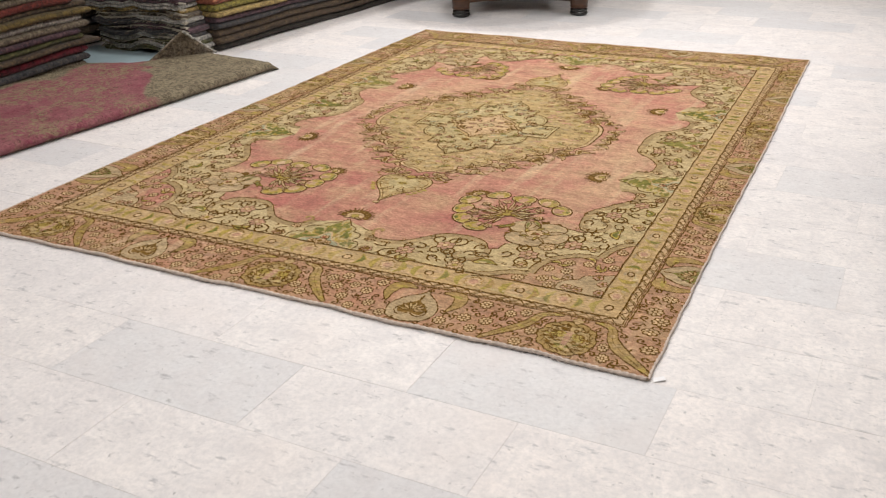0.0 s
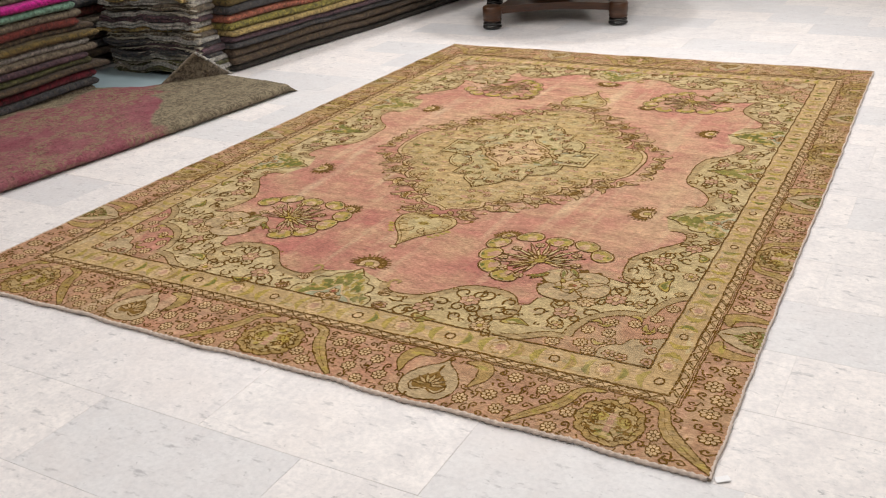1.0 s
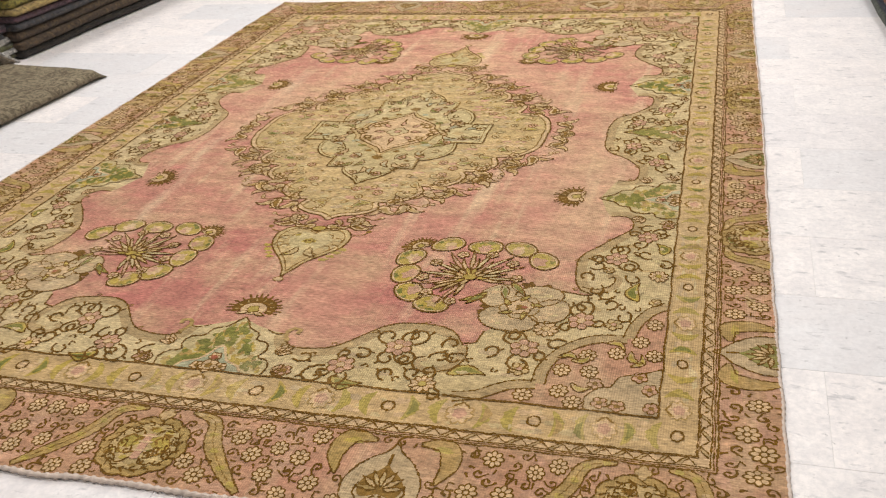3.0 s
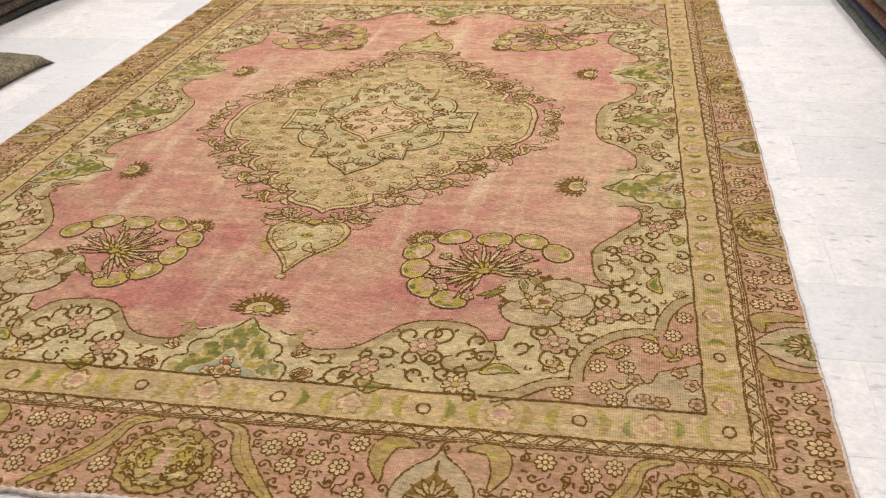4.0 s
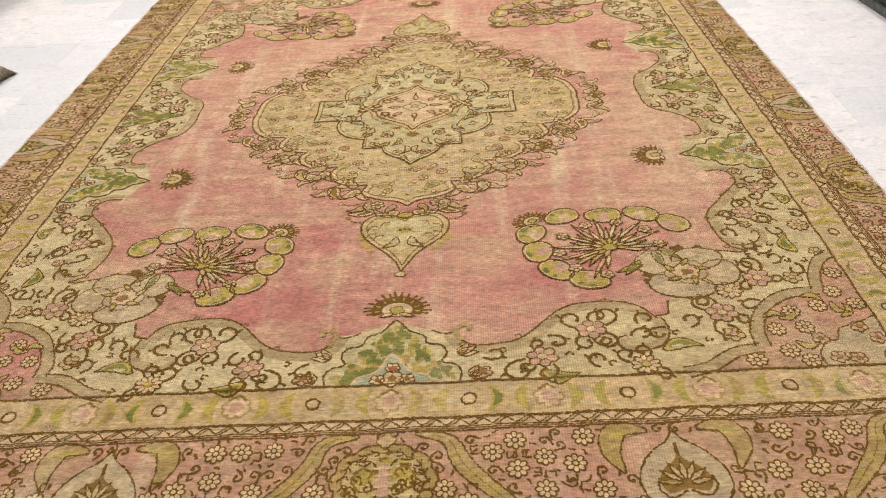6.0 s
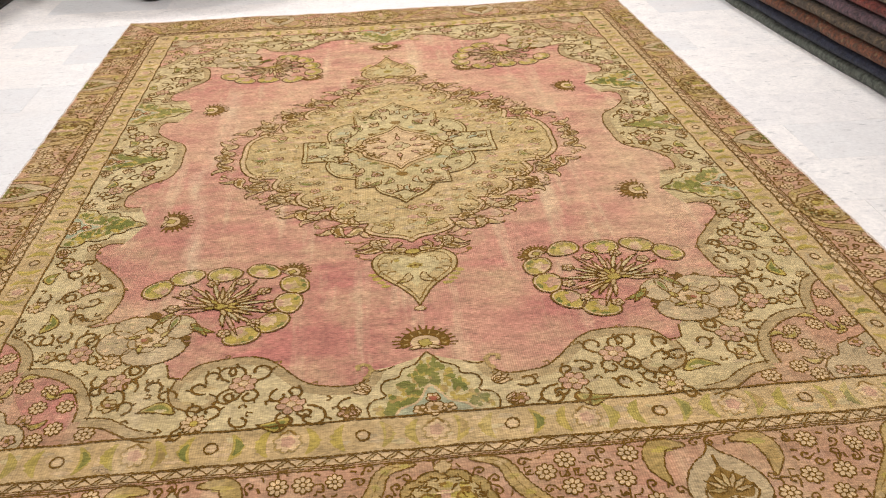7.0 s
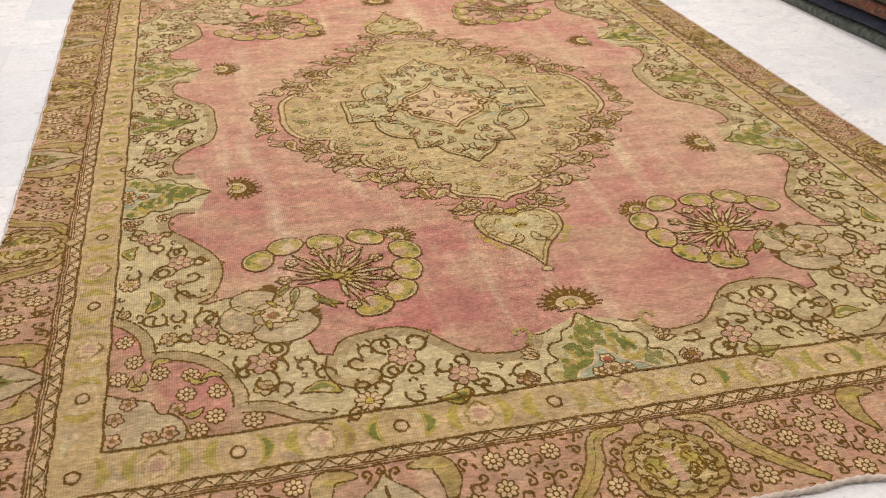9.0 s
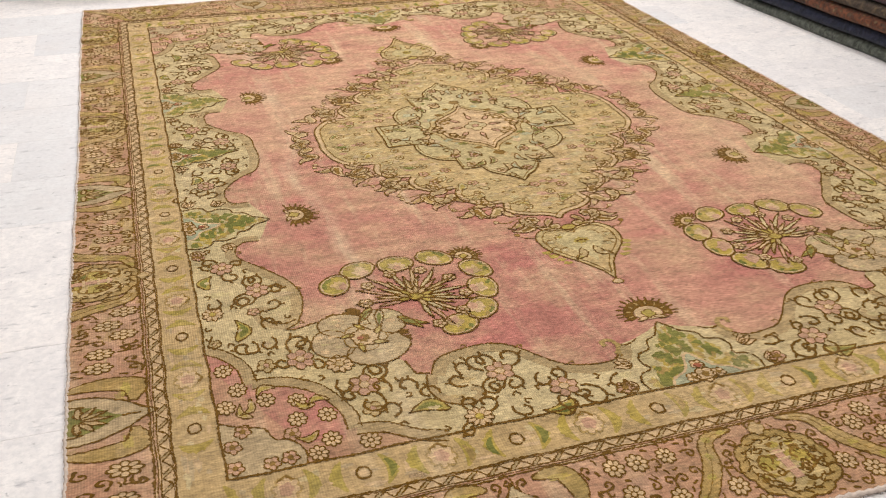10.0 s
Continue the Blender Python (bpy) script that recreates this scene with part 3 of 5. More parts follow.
EDGE = np.r_[[(0.0, 1.432), (0.05, 1.458), (0.105, 1.478)], LOBE_1, [(0.682, 1.455), (0.692, 1.400), (0.800, 1.28), (0.868, 1.182), (0.938, 1.200)], LOBE_2,
             [(0.94, 0.66), (0.905, 0.555), (0.94, 0.46)], LOBE_3]
IVORY = np.r_[EDGE, [(IN_X, 0.0), (IN_X, IN_Y), (0.0, IN_Y)]]
SPAN_A = spline([(0.672, 1.680), (0.735, 1.660), (0.800, 1.618), (0.866, 1.602)], 6)
SPAN_B = spline([(0.866, 1.602), (0.872, 1.535), (0.920, 1.445), (1.000, 1.398), (1.086, 1.386)], 6)
SPAN_C = spline([(1.086, 1.386), (1.100, 1.315), (1.140, 1.255), (1.184, 1.222)], 6)
CORNER = np.r_[[(0.66, IN_Y)], SPAN_A, SPAN_B[1:], SPAN_C[1:], [(IN_X, 1.21), (IN_X, IN_Y)]]

for sx, sy in quarters():
    art.seed(40 + sx + 3 * sy)
    begin("scroll_ground")
    ink(IVORY, "ivory", 1)
    for lobe in (LOBE_1, LOBE_2, LOBE_3):
        line(inset(lobe, 0.017), 0.034, "rim", 2)
        line(lobe, 0.0085, "brown", 5)
        for q in lobe[7:-4:13]:
            tendril(q, art.uniform(2.2, 4.2), 0.034, art.choice((1, -1)), 4.5, 0.006, "umber", 5)
    for roll in (ROLL_1, ROLL_2):
        line(roll, 0.030, "rim", 2, taper=True)
        line(inset(roll, -0.012), 0.0085, "brown", 5)
    line([(0.648, 1.462), (0.682, 1.455), (0.692, 1.398)], 0.0085, "brown", 5)
    line([(0.866, 1.180), (0.938, 1.200), (0.962, 1.192)], 0.0085, "brown", 5)
    line(spline([(0.165, 1.525), (0.150, 1.488), (0.164, 1.462), (0.186, 1.468), (0.182, 1.486)], 5), 0.013, "olive", 6)
    line(spline([(0.150, 1.488), (0.120, 1.492), (0.090, 1.475)], 5), 0.0085, "brown", 6)
    taken = []

    def keep(c, r):
        taken.append((c[0], c[1], r))
        return c

    for c, r, g, h, n in (((0.482, 1.503), 0.038, "blush", "cream", 6), ((0.353, 1.604), 0.038, "blush", "cream", 6), ((0.813, 1.464), 0.040, "blush", "cream", 6),
                          ((0.946, 1.325), 0.040, "blush", "cream", 6), ((1.010, 0.985), 0.038, "blush", "cream", 6), ((1.098, 0.838), 0.036, "blush", "cream", 6),
                          ((0.985, 0.118), 0.034, "blush", "cream", 6), ((1.085, 0.265), 0.034, "blush", "cream", 6), ((0.588, 1.650), 0.035, "cream", "lime", 10),
                          ((0.852, 1.369), 0.036, "cream", "gold", 10), ((1.150, 1.075), 0.032, "cream", "lime", 9), ((0.815, 1.553), 0.027, "sage", "blush", 5),
                          ((1.040, 1.330), 0.027, "sage", "blush", 5), ((0.213, 1.655), 0.024, "blush", "umber", 5), ((1.160, 0.755), 0.022, "blush", "umber", 5)):
        blossom(keep(c, r), r, g, h, 5, n)
    for c, a, hand, size in (((0.350, 1.658), 0.15, 1, 0.088), ((0.640, 1.600), -0.1, -1, 0.10), ((1.098, 1.215), -1.6, -1, 0.10), ((1.155, 0.945), -1.9, 1, 0.075), ((1.11, 0.175), 1.2, 1, 0.07)):
        leaf(c, a, size, 0.046, "lime", 4, "green", 0.007, 0.22 * hand)
        patchy((c[0] + 0.4 * size * math.cos(a), c[1] + 0.4 * size * math.sin(a) - 0.008), 0.018, 0.010, "ivory", 5.5)
        keep((c[0] + 0.5 * size * math.cos(a), c[1] + 0.5 * size * math.sin(a)), 0.046)
    # vines that spring from the flowers
    for c, turns in (((0.482, 1.503), ((3.4, 1, 0.125), (2.4, -1, 0.10), (0.45, 1, 0.115), (5.9, -1, 0.135), (4.6, 1, 0.10), (1.5, -1, 0.085))),
                     ((0.353, 1.604), ((3.0, -1, 0.165), (0.9, 1, 0.11), (4.2, 1, 0.08), (2.0, 1, 0.075))),
                     ((0.588, 1.650), ((3.5, 1, 0.10), (5.2, -1, 0.085), (0.4, 1, 0.075))),
                     ((0.813, 1.464), ((3.5, 1, 0.125), (2.2, -1, 0.14), (4.6, -1, 0.105), (0.2, 1, 0.08))),
                     ((0.946, 1.325), ((3.9, 1, 0.11), (5.2, -1, 0.14), (0.5, -1, 0.075), (2.9, -1, 0.08))),
                     ((1.010, 0.985), ((2.7, 1, 0.10), (1.3, -1, 0.115), (0.2, 1, 0.13), (5.4, -1, 0.105), (4.2, 1, 0.10), (3.4, -1, 0.085))),
                     ((1.098, 0.838), ((1.5, 1, 0.10), (5.0, 1, 0.10), (0.0, -1, 0.075), (3.9, -1, 0.075))),
                     ((0.985, 0.118), ((1.2, 1, 0.10), (2.3, -1, 0.07), (5.1, -1, 0.09), (0.1, 1, 0.10), (3.7, 1, 0.075))),
                     ((1.085, 0.265), ((1.6, -1, 0.10), (0.2, 1, 0.085), (2.9, 1, 0.085), (4.4, -1, 0.085)))):
        for a, hand, length in turns:
            q = tendril((c[0] + 0.034 * math.cos(a), c[1] + 0.034 * math.sin(a)), a, length * 1.04, hand, art.uniform(4.6, 5.4), 0.0125, "brown", 6)
            taken.extend((p[0], p[1], 0.012) for p in q[4::4])
    keep((0.0, 1.60), 0.19)
    keep((1.10, 0.555), 0.165)
    keep((1.12, 0.0), 0.09)
    keep((0.765, 1.275), 0.13)
    outline = np.r_[inset(EDGE, 0.02)[::2], [(IN_X, 0.0), (IN_X, 1.21)], SPAN_C[::-2], SPAN_B[::-2], SPAN_A[::-2], [(0.0, IN_Y)]]
    for i, p in enumerate(scatter(outline, 0.050, 110, taken, 0.024, 5200)):
        a = art.uniform(0, 6.28)
        if i % 9 == 4:
            blossom(p, 0.019, art.choice(("blush", "sage")), "cream", 5, 5)
        else:
            tendril(p - (0.018 * math.cos(a), 0.018 * math.sin(a)), a, 0.100, art.choice((1, -1)), 4.5, 0.0118, "brown")
    for p in scatter(outline, 0.028, 60, taken, 0.018):
        tendril(p, art.uniform(0, 6.28), 0.032, art.choice((1, -1)), 3.5, 0.0085, "brown", 5)
    for p in scatter(outline, 0.05, 40, [], 0.03):
        patchy(p, art.uniform(0.02, 0.05), art.uniform(0.008, 0.016), art.choice(("ivory", "sage", "pale", "grey", "ivory")), 1.6)

    begin("corner_spandrel")
    ink(CORNER, "rose", 3)
    if sx < 0:
        ink(np.r_[inset(SPAN_B, 0.02), inset(SPAN_C, 0.02), [(IN_X, 1.30), (1.0, 1.62), (0.9, 1.63)]], "pink", 4)
    for s in (SPAN_A, SPAN_B, SPAN_C):
        line(inset(s, 0.004), 0.030, "rim", 4)
        line(inset(s, 0.022), 0.008, "brown", 6)
        line(inset(s, -0.012), 0.007, "brown", 6)
    cloud = np.r_[spline([(1.005, IN_Y), (1.00, 1.640), (1.028, 1.600), (1.062, 1.590), (1.085, 1.548), (1.14, 1.528), (IN_X, 1.505)], 5), [(IN_X, IN_Y)]]
    ink(cloud, "grey", 5)
    line(cloud[:-1], 0.0075, "brown", 7)
    for c in ((0.845, 1.652), (0.930, 1.622), (0.925, 1.540), (0.985, 1.475), (1.062, 1.455), (1.000, 1.540), (1.125, 1.400), (1.155, 1.320), (0.972, 1.660), (1.165, 1.455)):
        rosette(c, 0.027, 6)
    for c, a, hand in (((0.945, 1.500), -0.6, 1), ((0.905, 1.490), 0.2, -1), ((1.105, 1.505), -1.2, 1), ((0.955, 1.590), 0.1, 1), ((1.030, 1.415), 0.5, -1), ((1.100, 1.440), 0.9, 1)):
        leaf(c, a, 0.062, 0.024, "gold", 6, "lime", 0.006, 0.3 * hand)
    for c in ((1.040, 1.655), (1.085, 1.660), (1.165, 1.590), (1.170, 1.655), (1.02, 1.585), (1.135, 1.545)):
        blossom(c, 0.022, "blush", "umber", 7, 5)

# the frame of the field
begin("inner_line")
for s in (1, -1):
    line([(x, s * IN_Y) for x in np.linspace(-IN_X, IN_X, 60)], 0.010, "brown", 8)
    line([(s * IN_X, y) for y in np.linspace(-IN_Y, IN_Y, 80)], 0.010, "brown", 8)


def green_palmette(base, ang, long, half, level=3):
    """A green leaf-shaped palmette that stands on the frame and points to the middle."""
    def at(u, v):
        return spun([(u * long, v * half)], base, ang)[0]

    ctrl = [(0, 0.98), (0.14, 1.02), (0.25, 0.93), (0.30, 0.74), (0.42, 0.80), (0.55, 0.72), (0.60, 0.50), (0.72, 0.44), (0.80, 0.22), (0.92, 0.10), (1.0, 0.0)]
    side_l = spline([at(*c) for c in ctrl], 5)
    side_r = spline([at(u, -v) for u, v in ctrl[::-1]], 5)
    shape = np.r_[side_l, side_r[1:]]
    ink(shape, "pale", level)
    line(shape, 0.0085, "brown", level + 5)
    for _ in range(330):
        u, v = art.uniform(0.05, 0.90), art.uniform(-0.95, 0.95)
        if abs(v) < 1.0 - 1.05 * u:
            dye = art.choice(("green", "lime", "lime", "green", "olive", "lime"))
            patchy(at(u, v), art.uniform(0.006, 0.017), art.uniform(0.009, 0.020), dye, level + (2 if dye == "green" else 1), 7)
    for _ in range(10):
        patchy(at(art.uniform(0.45, 0.80), art.uniform(-0.16, 0.16)), 0.016, 0.020, "green", level + 2)
    arch = spline([at(*c) for c in ((0, 0.60), (0.10, 0.50), (0.18, 0.24), (0.42, 0.0), (0.18, -0.24), (0.10, -0.50), (0, -0.60))], 5)
    ink(arch, "teal", level + 3)
    line(arch, 0.007, "cream", level + 4)
    for u, v, r in ((0.06, 0.0, 0.028), (0.05, 0.22, 0.019), (0.05, -0.22, 0.019), (0.22, 0.0, 0.019)):
        blossom(at(u, v), r, "cream", "umber", level + 4, 5)
    patchy(at(0.20, 0.0), 0.012, 0.010, "brick", level + 9)
    for v in (1.14, -1.14, 0.98, -0.98):
        u = 0.05 if abs(v) > 1 else 0.40
        for k in range(3):
            leaf(at(u, v), ang + math.copysign(0.5 + 0.5 * k, v), 0.048, 0.026, "cream", level + 1, None, 0.0065)


for sy in (-1, 1):
    PEN["m"] = np.diag([1, sy, 1.0])
    art.seed(61 + sy)
    begin("green_palmette")
    green_palmette((0.0, IN_Y - 0.004), -math.pi / 2, 0.255, 0.160)
for sx, sy in quarters():
    art.seed(71 + sx + 3 * sy)
    begin("green_palmette")
    green_palmette((IN_X - 0.004, 0.565), math.pi, 0.285, 0.135)
for sx in (1, -1):
    PEN["m"] = np.diag([sx, 1, 1.0])
    art.seed(81 + sx)
    begin("green_palmette")
    green_palmette((IN_X - 0.004, 0.02), math.pi, 0.255, 0.085)
PEN["m"] = np.eye(3)


def sun_flower(c, ang, r=0.078, level=4):
    """A dark crescent with spiked petals round a pale eye; ang: the way it points."""
    a = np.linspace(-2.0, 2.0, 33)
    ring = np.r_[np.stack([0.80 * r * np.cos(a), 0.86 * r * np.sin(a)], 1), np.stack([0.40 * r * np.cos(a) - 0.05 * r, 0.52 * r * np.sin(a)], 1)[::-1]]
    ink(spun(ring, c, ang), "brown", level)
    for k in range(1, 32, 2):
        b = a[k] + art.uniform(-0.06, 0.06)
        far = art.uniform(1.0, 1.14)
        line(spun([(0.76 * r * math.cos(b), 0.80 * r * math.sin(b)), (far * r * math.cos(b), 1.04 * far * r * math.sin(b))], c, ang), 0.0105, "brown", level)
    for k in range(2, 32, 4):
        line(spun([(0.50 * r * math.cos(a[k]), 0.60 * r * math.sin(a[k])), (0.70 * r * math.cos(a[k]), 0.76 * r * math.sin(a[k]))], c, ang), 0.004, "olive", level + 1)
    ink(spun(oval((-0.02 * r, 0), r * 0.40, r * 0.50, 0, 18), c, ang), "cream", level + 2)
    ink(spun(petals((-0.06 * r, 0), r * 0.26, 4, 0.3, 0.4), c, ang), "lime", level + 3)
    line(spun(petals((-0.06 * r, 0), r * 0.26, 4, 0.3, 0.4), c, ang), 0.006, "brown", level + 4, True)
    for v in (-1, 1):
        leaf(spun([(-0.25 * r, v * 0.10 * r)], c, ang)[0], ang + v * 1.9, 0.55 * r, 0.22 * r, "cream", level + 2, None, 0.0065)


for sy in (-1, 1):
    PEN["m"] = np.diag([1, sy, 1.0])
    begin("sun_flower")
    sun_flower((0.0, 1.378), -math.pi / 2)
for sx, sy in quarters():
    begin("sun_flower")
    sun_flower((0.818, 0.557), math.pi, 0.072)

# the four lobed palmettes with their grey blossoms
for sx, sy in quarters():
    art.seed(90 + sx + 3 * sy)
    begin("lobed_palmette")
    c0 = np.array((0.583, 1.127))
    sun_flower((0.378, 0.945), -2.4, 0.052, 3)
    lobes = ((0.469, 0.932), (0.592, 0.940), (0.706, 0.947), (0.785, 1.014), (0.371, 1.023), (0.383, 1.124), (0.425, 1.224), (0.506, 1.284))
    for lx, ly in lobes:
        d = np.array((lx, ly)) - c0
        a = math.atan2(d[1], d[0])
        ca, sa = math.cos(a), math.sin(a)
        q = spun(petals((0, 0), 1.0, 3, 0.07, 0.5) * (0.044, 0.058), (lx, ly), a)
        ink(q, "lime", 4)
        line(q, 0.0085, "brown", 8, True)
        line(spun(petals((0, 0), 1.0, 3, 0.07, 0.5) * (0.038, 0.052), (lx, ly), a), 0.0045, "cream", 7, True)
        for k in (-0.8, -0.3, 0.2, 0.7):
            patchy((lx + 0.026 * math.cos(a + k) + 0.004 * ca, ly + 0.030 * math.sin(a + k) + 0.004 * sa), 0.010, 0.012, art.choice(("green", "olive", "lime", "green")), 5, 7)
        patchy((lx - 0.012 * ca, ly - 0.012 * sa), 0.026, 0.030, art.choice(("cream", "gold", "blush")), 6)
        patchy((lx - 0.026 * ca, ly - 0.026 * sa), 0.016, 0.022, "blush", 6.5)
    for k in range(23):
        a = 1.75 + k * 4.75 / 22
        r0, r1 = (0.045, 0.160) if k % 2 else (0.035, 0.105)
        s = c0 + (r0 * math.cos(a), r0 * math.sin(a))
        leaf(s, a, r1 - r0 + 0.010, 0.0145, art.choice(("cream", "ivory", "gold", "blush")), 7, None, 0.0068, art.uniform(-0.06, 0.06))
        if k % 3 == 0:
            blossom(c0 + (0.142 * math.cos(a), 0.142 * math.sin(a)), 0.020, "cream", "blush", 9, 5)
    for k in range(10):
        a = 1.9 + k * 0.5
        leaf(c0 + (0.012 * math.cos(a), 0.012 * math.sin(a)), a, 0.046, 0.018, art.choice(("lime", "gold")), 10, None, 0.006)
    ink(oval(c0, 0.022, 0.017, 0, 12), "lime", 12)
    line(oval(c0, 0.022, 0.017, 0, 12), 0.0065, "brown", 13, True)
    for c, a in (((0.655, 1.205), 2.2), ((0.660, 1.225), 2.75), ((0.695, 1.165), 1.3), ((0.715, 1.150), 0.9)):
        leaf(c, a, 0.085, 0.026, "lime", 6, "green", 0.007)
    for c, r in (((0.672, 1.275), 0.026), ((0.770, 1.158), 0.026), ((0.665, 1.305), 0.020), ((0.82, 1.165), 0.022)):
        patchy(c, r, r * 0.8, "brown", 5)
    hub = np.array((0.765, 1.275))
    for ox, oy, rx, ry, a in ((-0.062, -0.052, 0.068, 0.060, 0.6), (0.040, -0.060, 0.072, 0.056, -0.2), (0.085, 0.012, 0.056, 0.062, 0.4), (-0.025, 0.058, 0.088, 0.060, 0.3)):
        q = spun(petals((0, 0), 1.0, 3, 0.05, 0.2) * (rx, ry), hub + (ox, oy), a)
        ink(q, "grey", 6)
        for _ in range(9):
            patchy(hub + (ox + art.uniform(-0.6, 0.6) * rx, oy + art.uniform(-0.6, 0.6) * ry), art.uniform(0.008, 0.022), art.uniform(0.005, 0.010), art.choice(("ivory", "pale", "cream", "grey")), 6.6)
        line(q, 0.0075, "brown", 7, True)
    ink(petals(hub, 0.058, 5, 0.25, 0.4), "grey", 8)
    line(petals(hub, 0.058, 5, 0.25, 0.4), 0.006, "umber", 9, True)
    ink(petals(hub, 0.040, 5, 0.2, 0.9), "cream", 9)
    line(petals(hub, 0.040, 5, 0.2, 0.9), 0.0075, "brown", 10, True)
    patchy(hub + (0.004, 0.004), 0.020, 0.017, "umber", 11)
    patchy(hub + (0.012, 0.002), 0.010, 0.009, "brick", 12)
    for k in range(5):
        a = 0.9 + k * 1.2
        leaf(hub + (0.03 * math.cos(a), 0.03 * math.sin(a)), a + 0.8, 0.042, 0.018, "lime", 10, None, 0.006)

# the medallion
begin("medallion")
ARCS = [spline(c, 7) for c in (
    [(0.0, 0.805), (0.040, 0.772), (0.100, 0.752), (0.150, 0.712), (0.137, 0.650)],
    [(0.137, 0.650), (0.200, 0.650), (0.258, 0.606), (0.272, 0.550), (0.252, 0.505)],
    [(0.252, 0.505), (0.328, 0.510), (0.385, 0.466), (0.396, 0.412), (0.378, 0.372)],
    [(0.378, 0.372), (0.445, 0.362), (0.490, 0.312), (0.472, 0.236)],
    [(0.472, 0.236), (0.556, 0.222), (0.612, 0.150), (0.630, 0.065), (0.628, 0.0)])]
MEDAL = np.r_[ARCS[0], ARCS[1][1:], ARCS[2][1:], ARCS[3][1:], ARCS[4][1:]]
full = np.r_[MEDAL, MEDAL[::-1][1:] * (1, -1), MEDAL[1:] * (-1, -1), MEDAL[::-1][1:-1] * (-1, 1)]
ink(full, "sage", 1)
for sx, sy in quarters():
    art.seed(120 + sx + 3 * sy)
    for arc in ARCS:
        line(arc, 0.0095, "brown", 5)
        line(inset(arc, -0.011), 0.012, "cream", 4)
        line(inset(arc, -0.022), 0.006, "umber", 5)
    for n_arc, arc in enumerate(ARCS):
        last = len(arc) - 1
        for f, h, size in ((0.12, -1, 0.100), (0.38, 1, 0.110), (0.64, -1, 0.110), (0.90, 1, 0.100)) if n_arc else ((0.55, 1, 0.10), (0.92, -1, 0.09)):
            i = max(1, min(last - 1, int(f * last)))
            t = arc[i + 1] - arc[i - 1]
            out = math.atan2(t[1], t[0]) + math.pi / 2
            n = np.array((math.cos(out), math.sin(out)))
            p = arc[i]
            paisley(p + n * 0.022, out + h * 0.80, size * 1.05, h, "cream", art.choice(("olive", "umber", "rim")), 4)
            paisley(p + n * 0.050, out - h * 0.30, size * 0.75, -h, art.choice(("cream", "blush")), art.choice(("olive", "gold")), 3)
            e = p + np.array((math.cos(out - h * 0.8), math.sin(out - h * 0.8))) * art.uniform(0.085, 0.115)
            line(spline([p + n * 0.014, (p + n * 0.045 + e) / 2 + n * 0.010, e], 5), 0.006, "umber", 4)
            ink(oval(e, 0.009, 0.008, out, 8), "cream", 5)
            line(oval(e, 0.009, 0.008, out, 8), 0.005, "umber", 6, True)
        t = arc[last] - arc[last - 2]
        blossom(arc[last] + np.array((-t[1], t[0])) / max(np.linalg.norm(t), 1e-6) * 0.070, 0.022, "cream", "umber", 5, 5)
    PEN["rim"] = "umber"
    for c, a in (((0.26, 0.40), 0.4), ((0.33, 0.30), -0.4), ((0.47, 0.13), 0.9), ((0.52, 0.05), -0.2), ((0.06, 0.64), 0.2), ((0.10, 0.66), 2.4), ((0.22, 0.47), 1.0), ((0.40, 0.22), 0.2), ((0.18, 0.56), 0.6), ((0.43, 0.30), 1.1)):
        leaf(c, a, 0.066, 0.036, "pale", 3, art.choice(("green", "lime", "olive")), 0.005, 0.18)
    taken = []
    ring = np.r_[inset(MEDAL, -0.04), [(0.39, 0.0), (0.39, 0.10), (0.31, 0.13), (0.22, 0.28), (0.18, 0.37), (0.10, 0.44), (0.0, 0.53)]]
    for i, p in enumerate(scatter(ring, 0.064, 60, taken, 0.020)):
        k = i % 5
        if k == 0:
            blossom(p, 0.020, "blush", "cream", 4, 5)
        elif k == 1:
            blossom(p, 0.017, "ivory", "olive", 4, 4)
        elif k == 3:
            leaf(p, art.uniform(0, 6), 0.044, 0.020, "pale", 4, None, 0.005)
        else:
            tendril(p, art.uniform(0, 6), 0.065, art.choice((1, -1)), 5.0, 0.0065, "olive" if i % 3 else "umber", 4)
    for p in scatter(ring, 0.034, 60, [], 0.02):
        patchy(p, art.uniform(0.014, 0.034), art.uniform(0.008, 0.018), art.choice(("ivory", "pale", "gold", "grey", "blush", "sage", "cream")), 1.5)
    for p in scatter(ring, 0.02, 90, taken, 0.015):
        patchy(p, 0.009, 0.006, art.choice(("olive", "ivory", "gold", "pale", "grey", "umber")), 4, 4)

PEN["rim"] = "brown"
# the cross-armed centre
QUAT = np.r_[spline([(0.0, 0.512), (0.030, 0.470), (0.070, 0.438), (0.098, 0.400), (0.104, 0.362)], 4), [(0.176, 0.362), (0.176, 0.285)],
             spline([(0.196, 0.278), (0.240, 0.258), (0.276, 0.215), (0.290, 0.160), (0.284, 0.104)], 4), [(0.300, 0.102), (0.384, 0.102), (0.384, 0.0)]]
quat = np.r_[QUAT, QUAT[::-1][1:] * (1, -1), QUAT[1:] * (-1, -1), QUAT[::-1][1:-1] * (-1, 1)]
ink(quat, "pale", 7)
line(quat, 0.0105, "brown", 9, True)
line(quat * (0.955, 0.962), 0.0065, "umber", 9, True)
for sx in (1, -1):
    for s in (1, -1):
        line([(s * 0.176, sx * 0.362), (s * 0.176, sx * 0.205)], 0.009, "umber", 9)
        line([(s * 0.384, sx * 0.102), (s * 0.255, sx * 0.102)], 0.009, "umber", 9)
        line(spline([(s * 0.176, sx * 0.275), (s * 0.160, sx * 0.20), (s * 0.20, sx * 0.125), (s * 0.282, sx * 0.105)], 6), 0.007, "brown", 9)
art.seed(150)
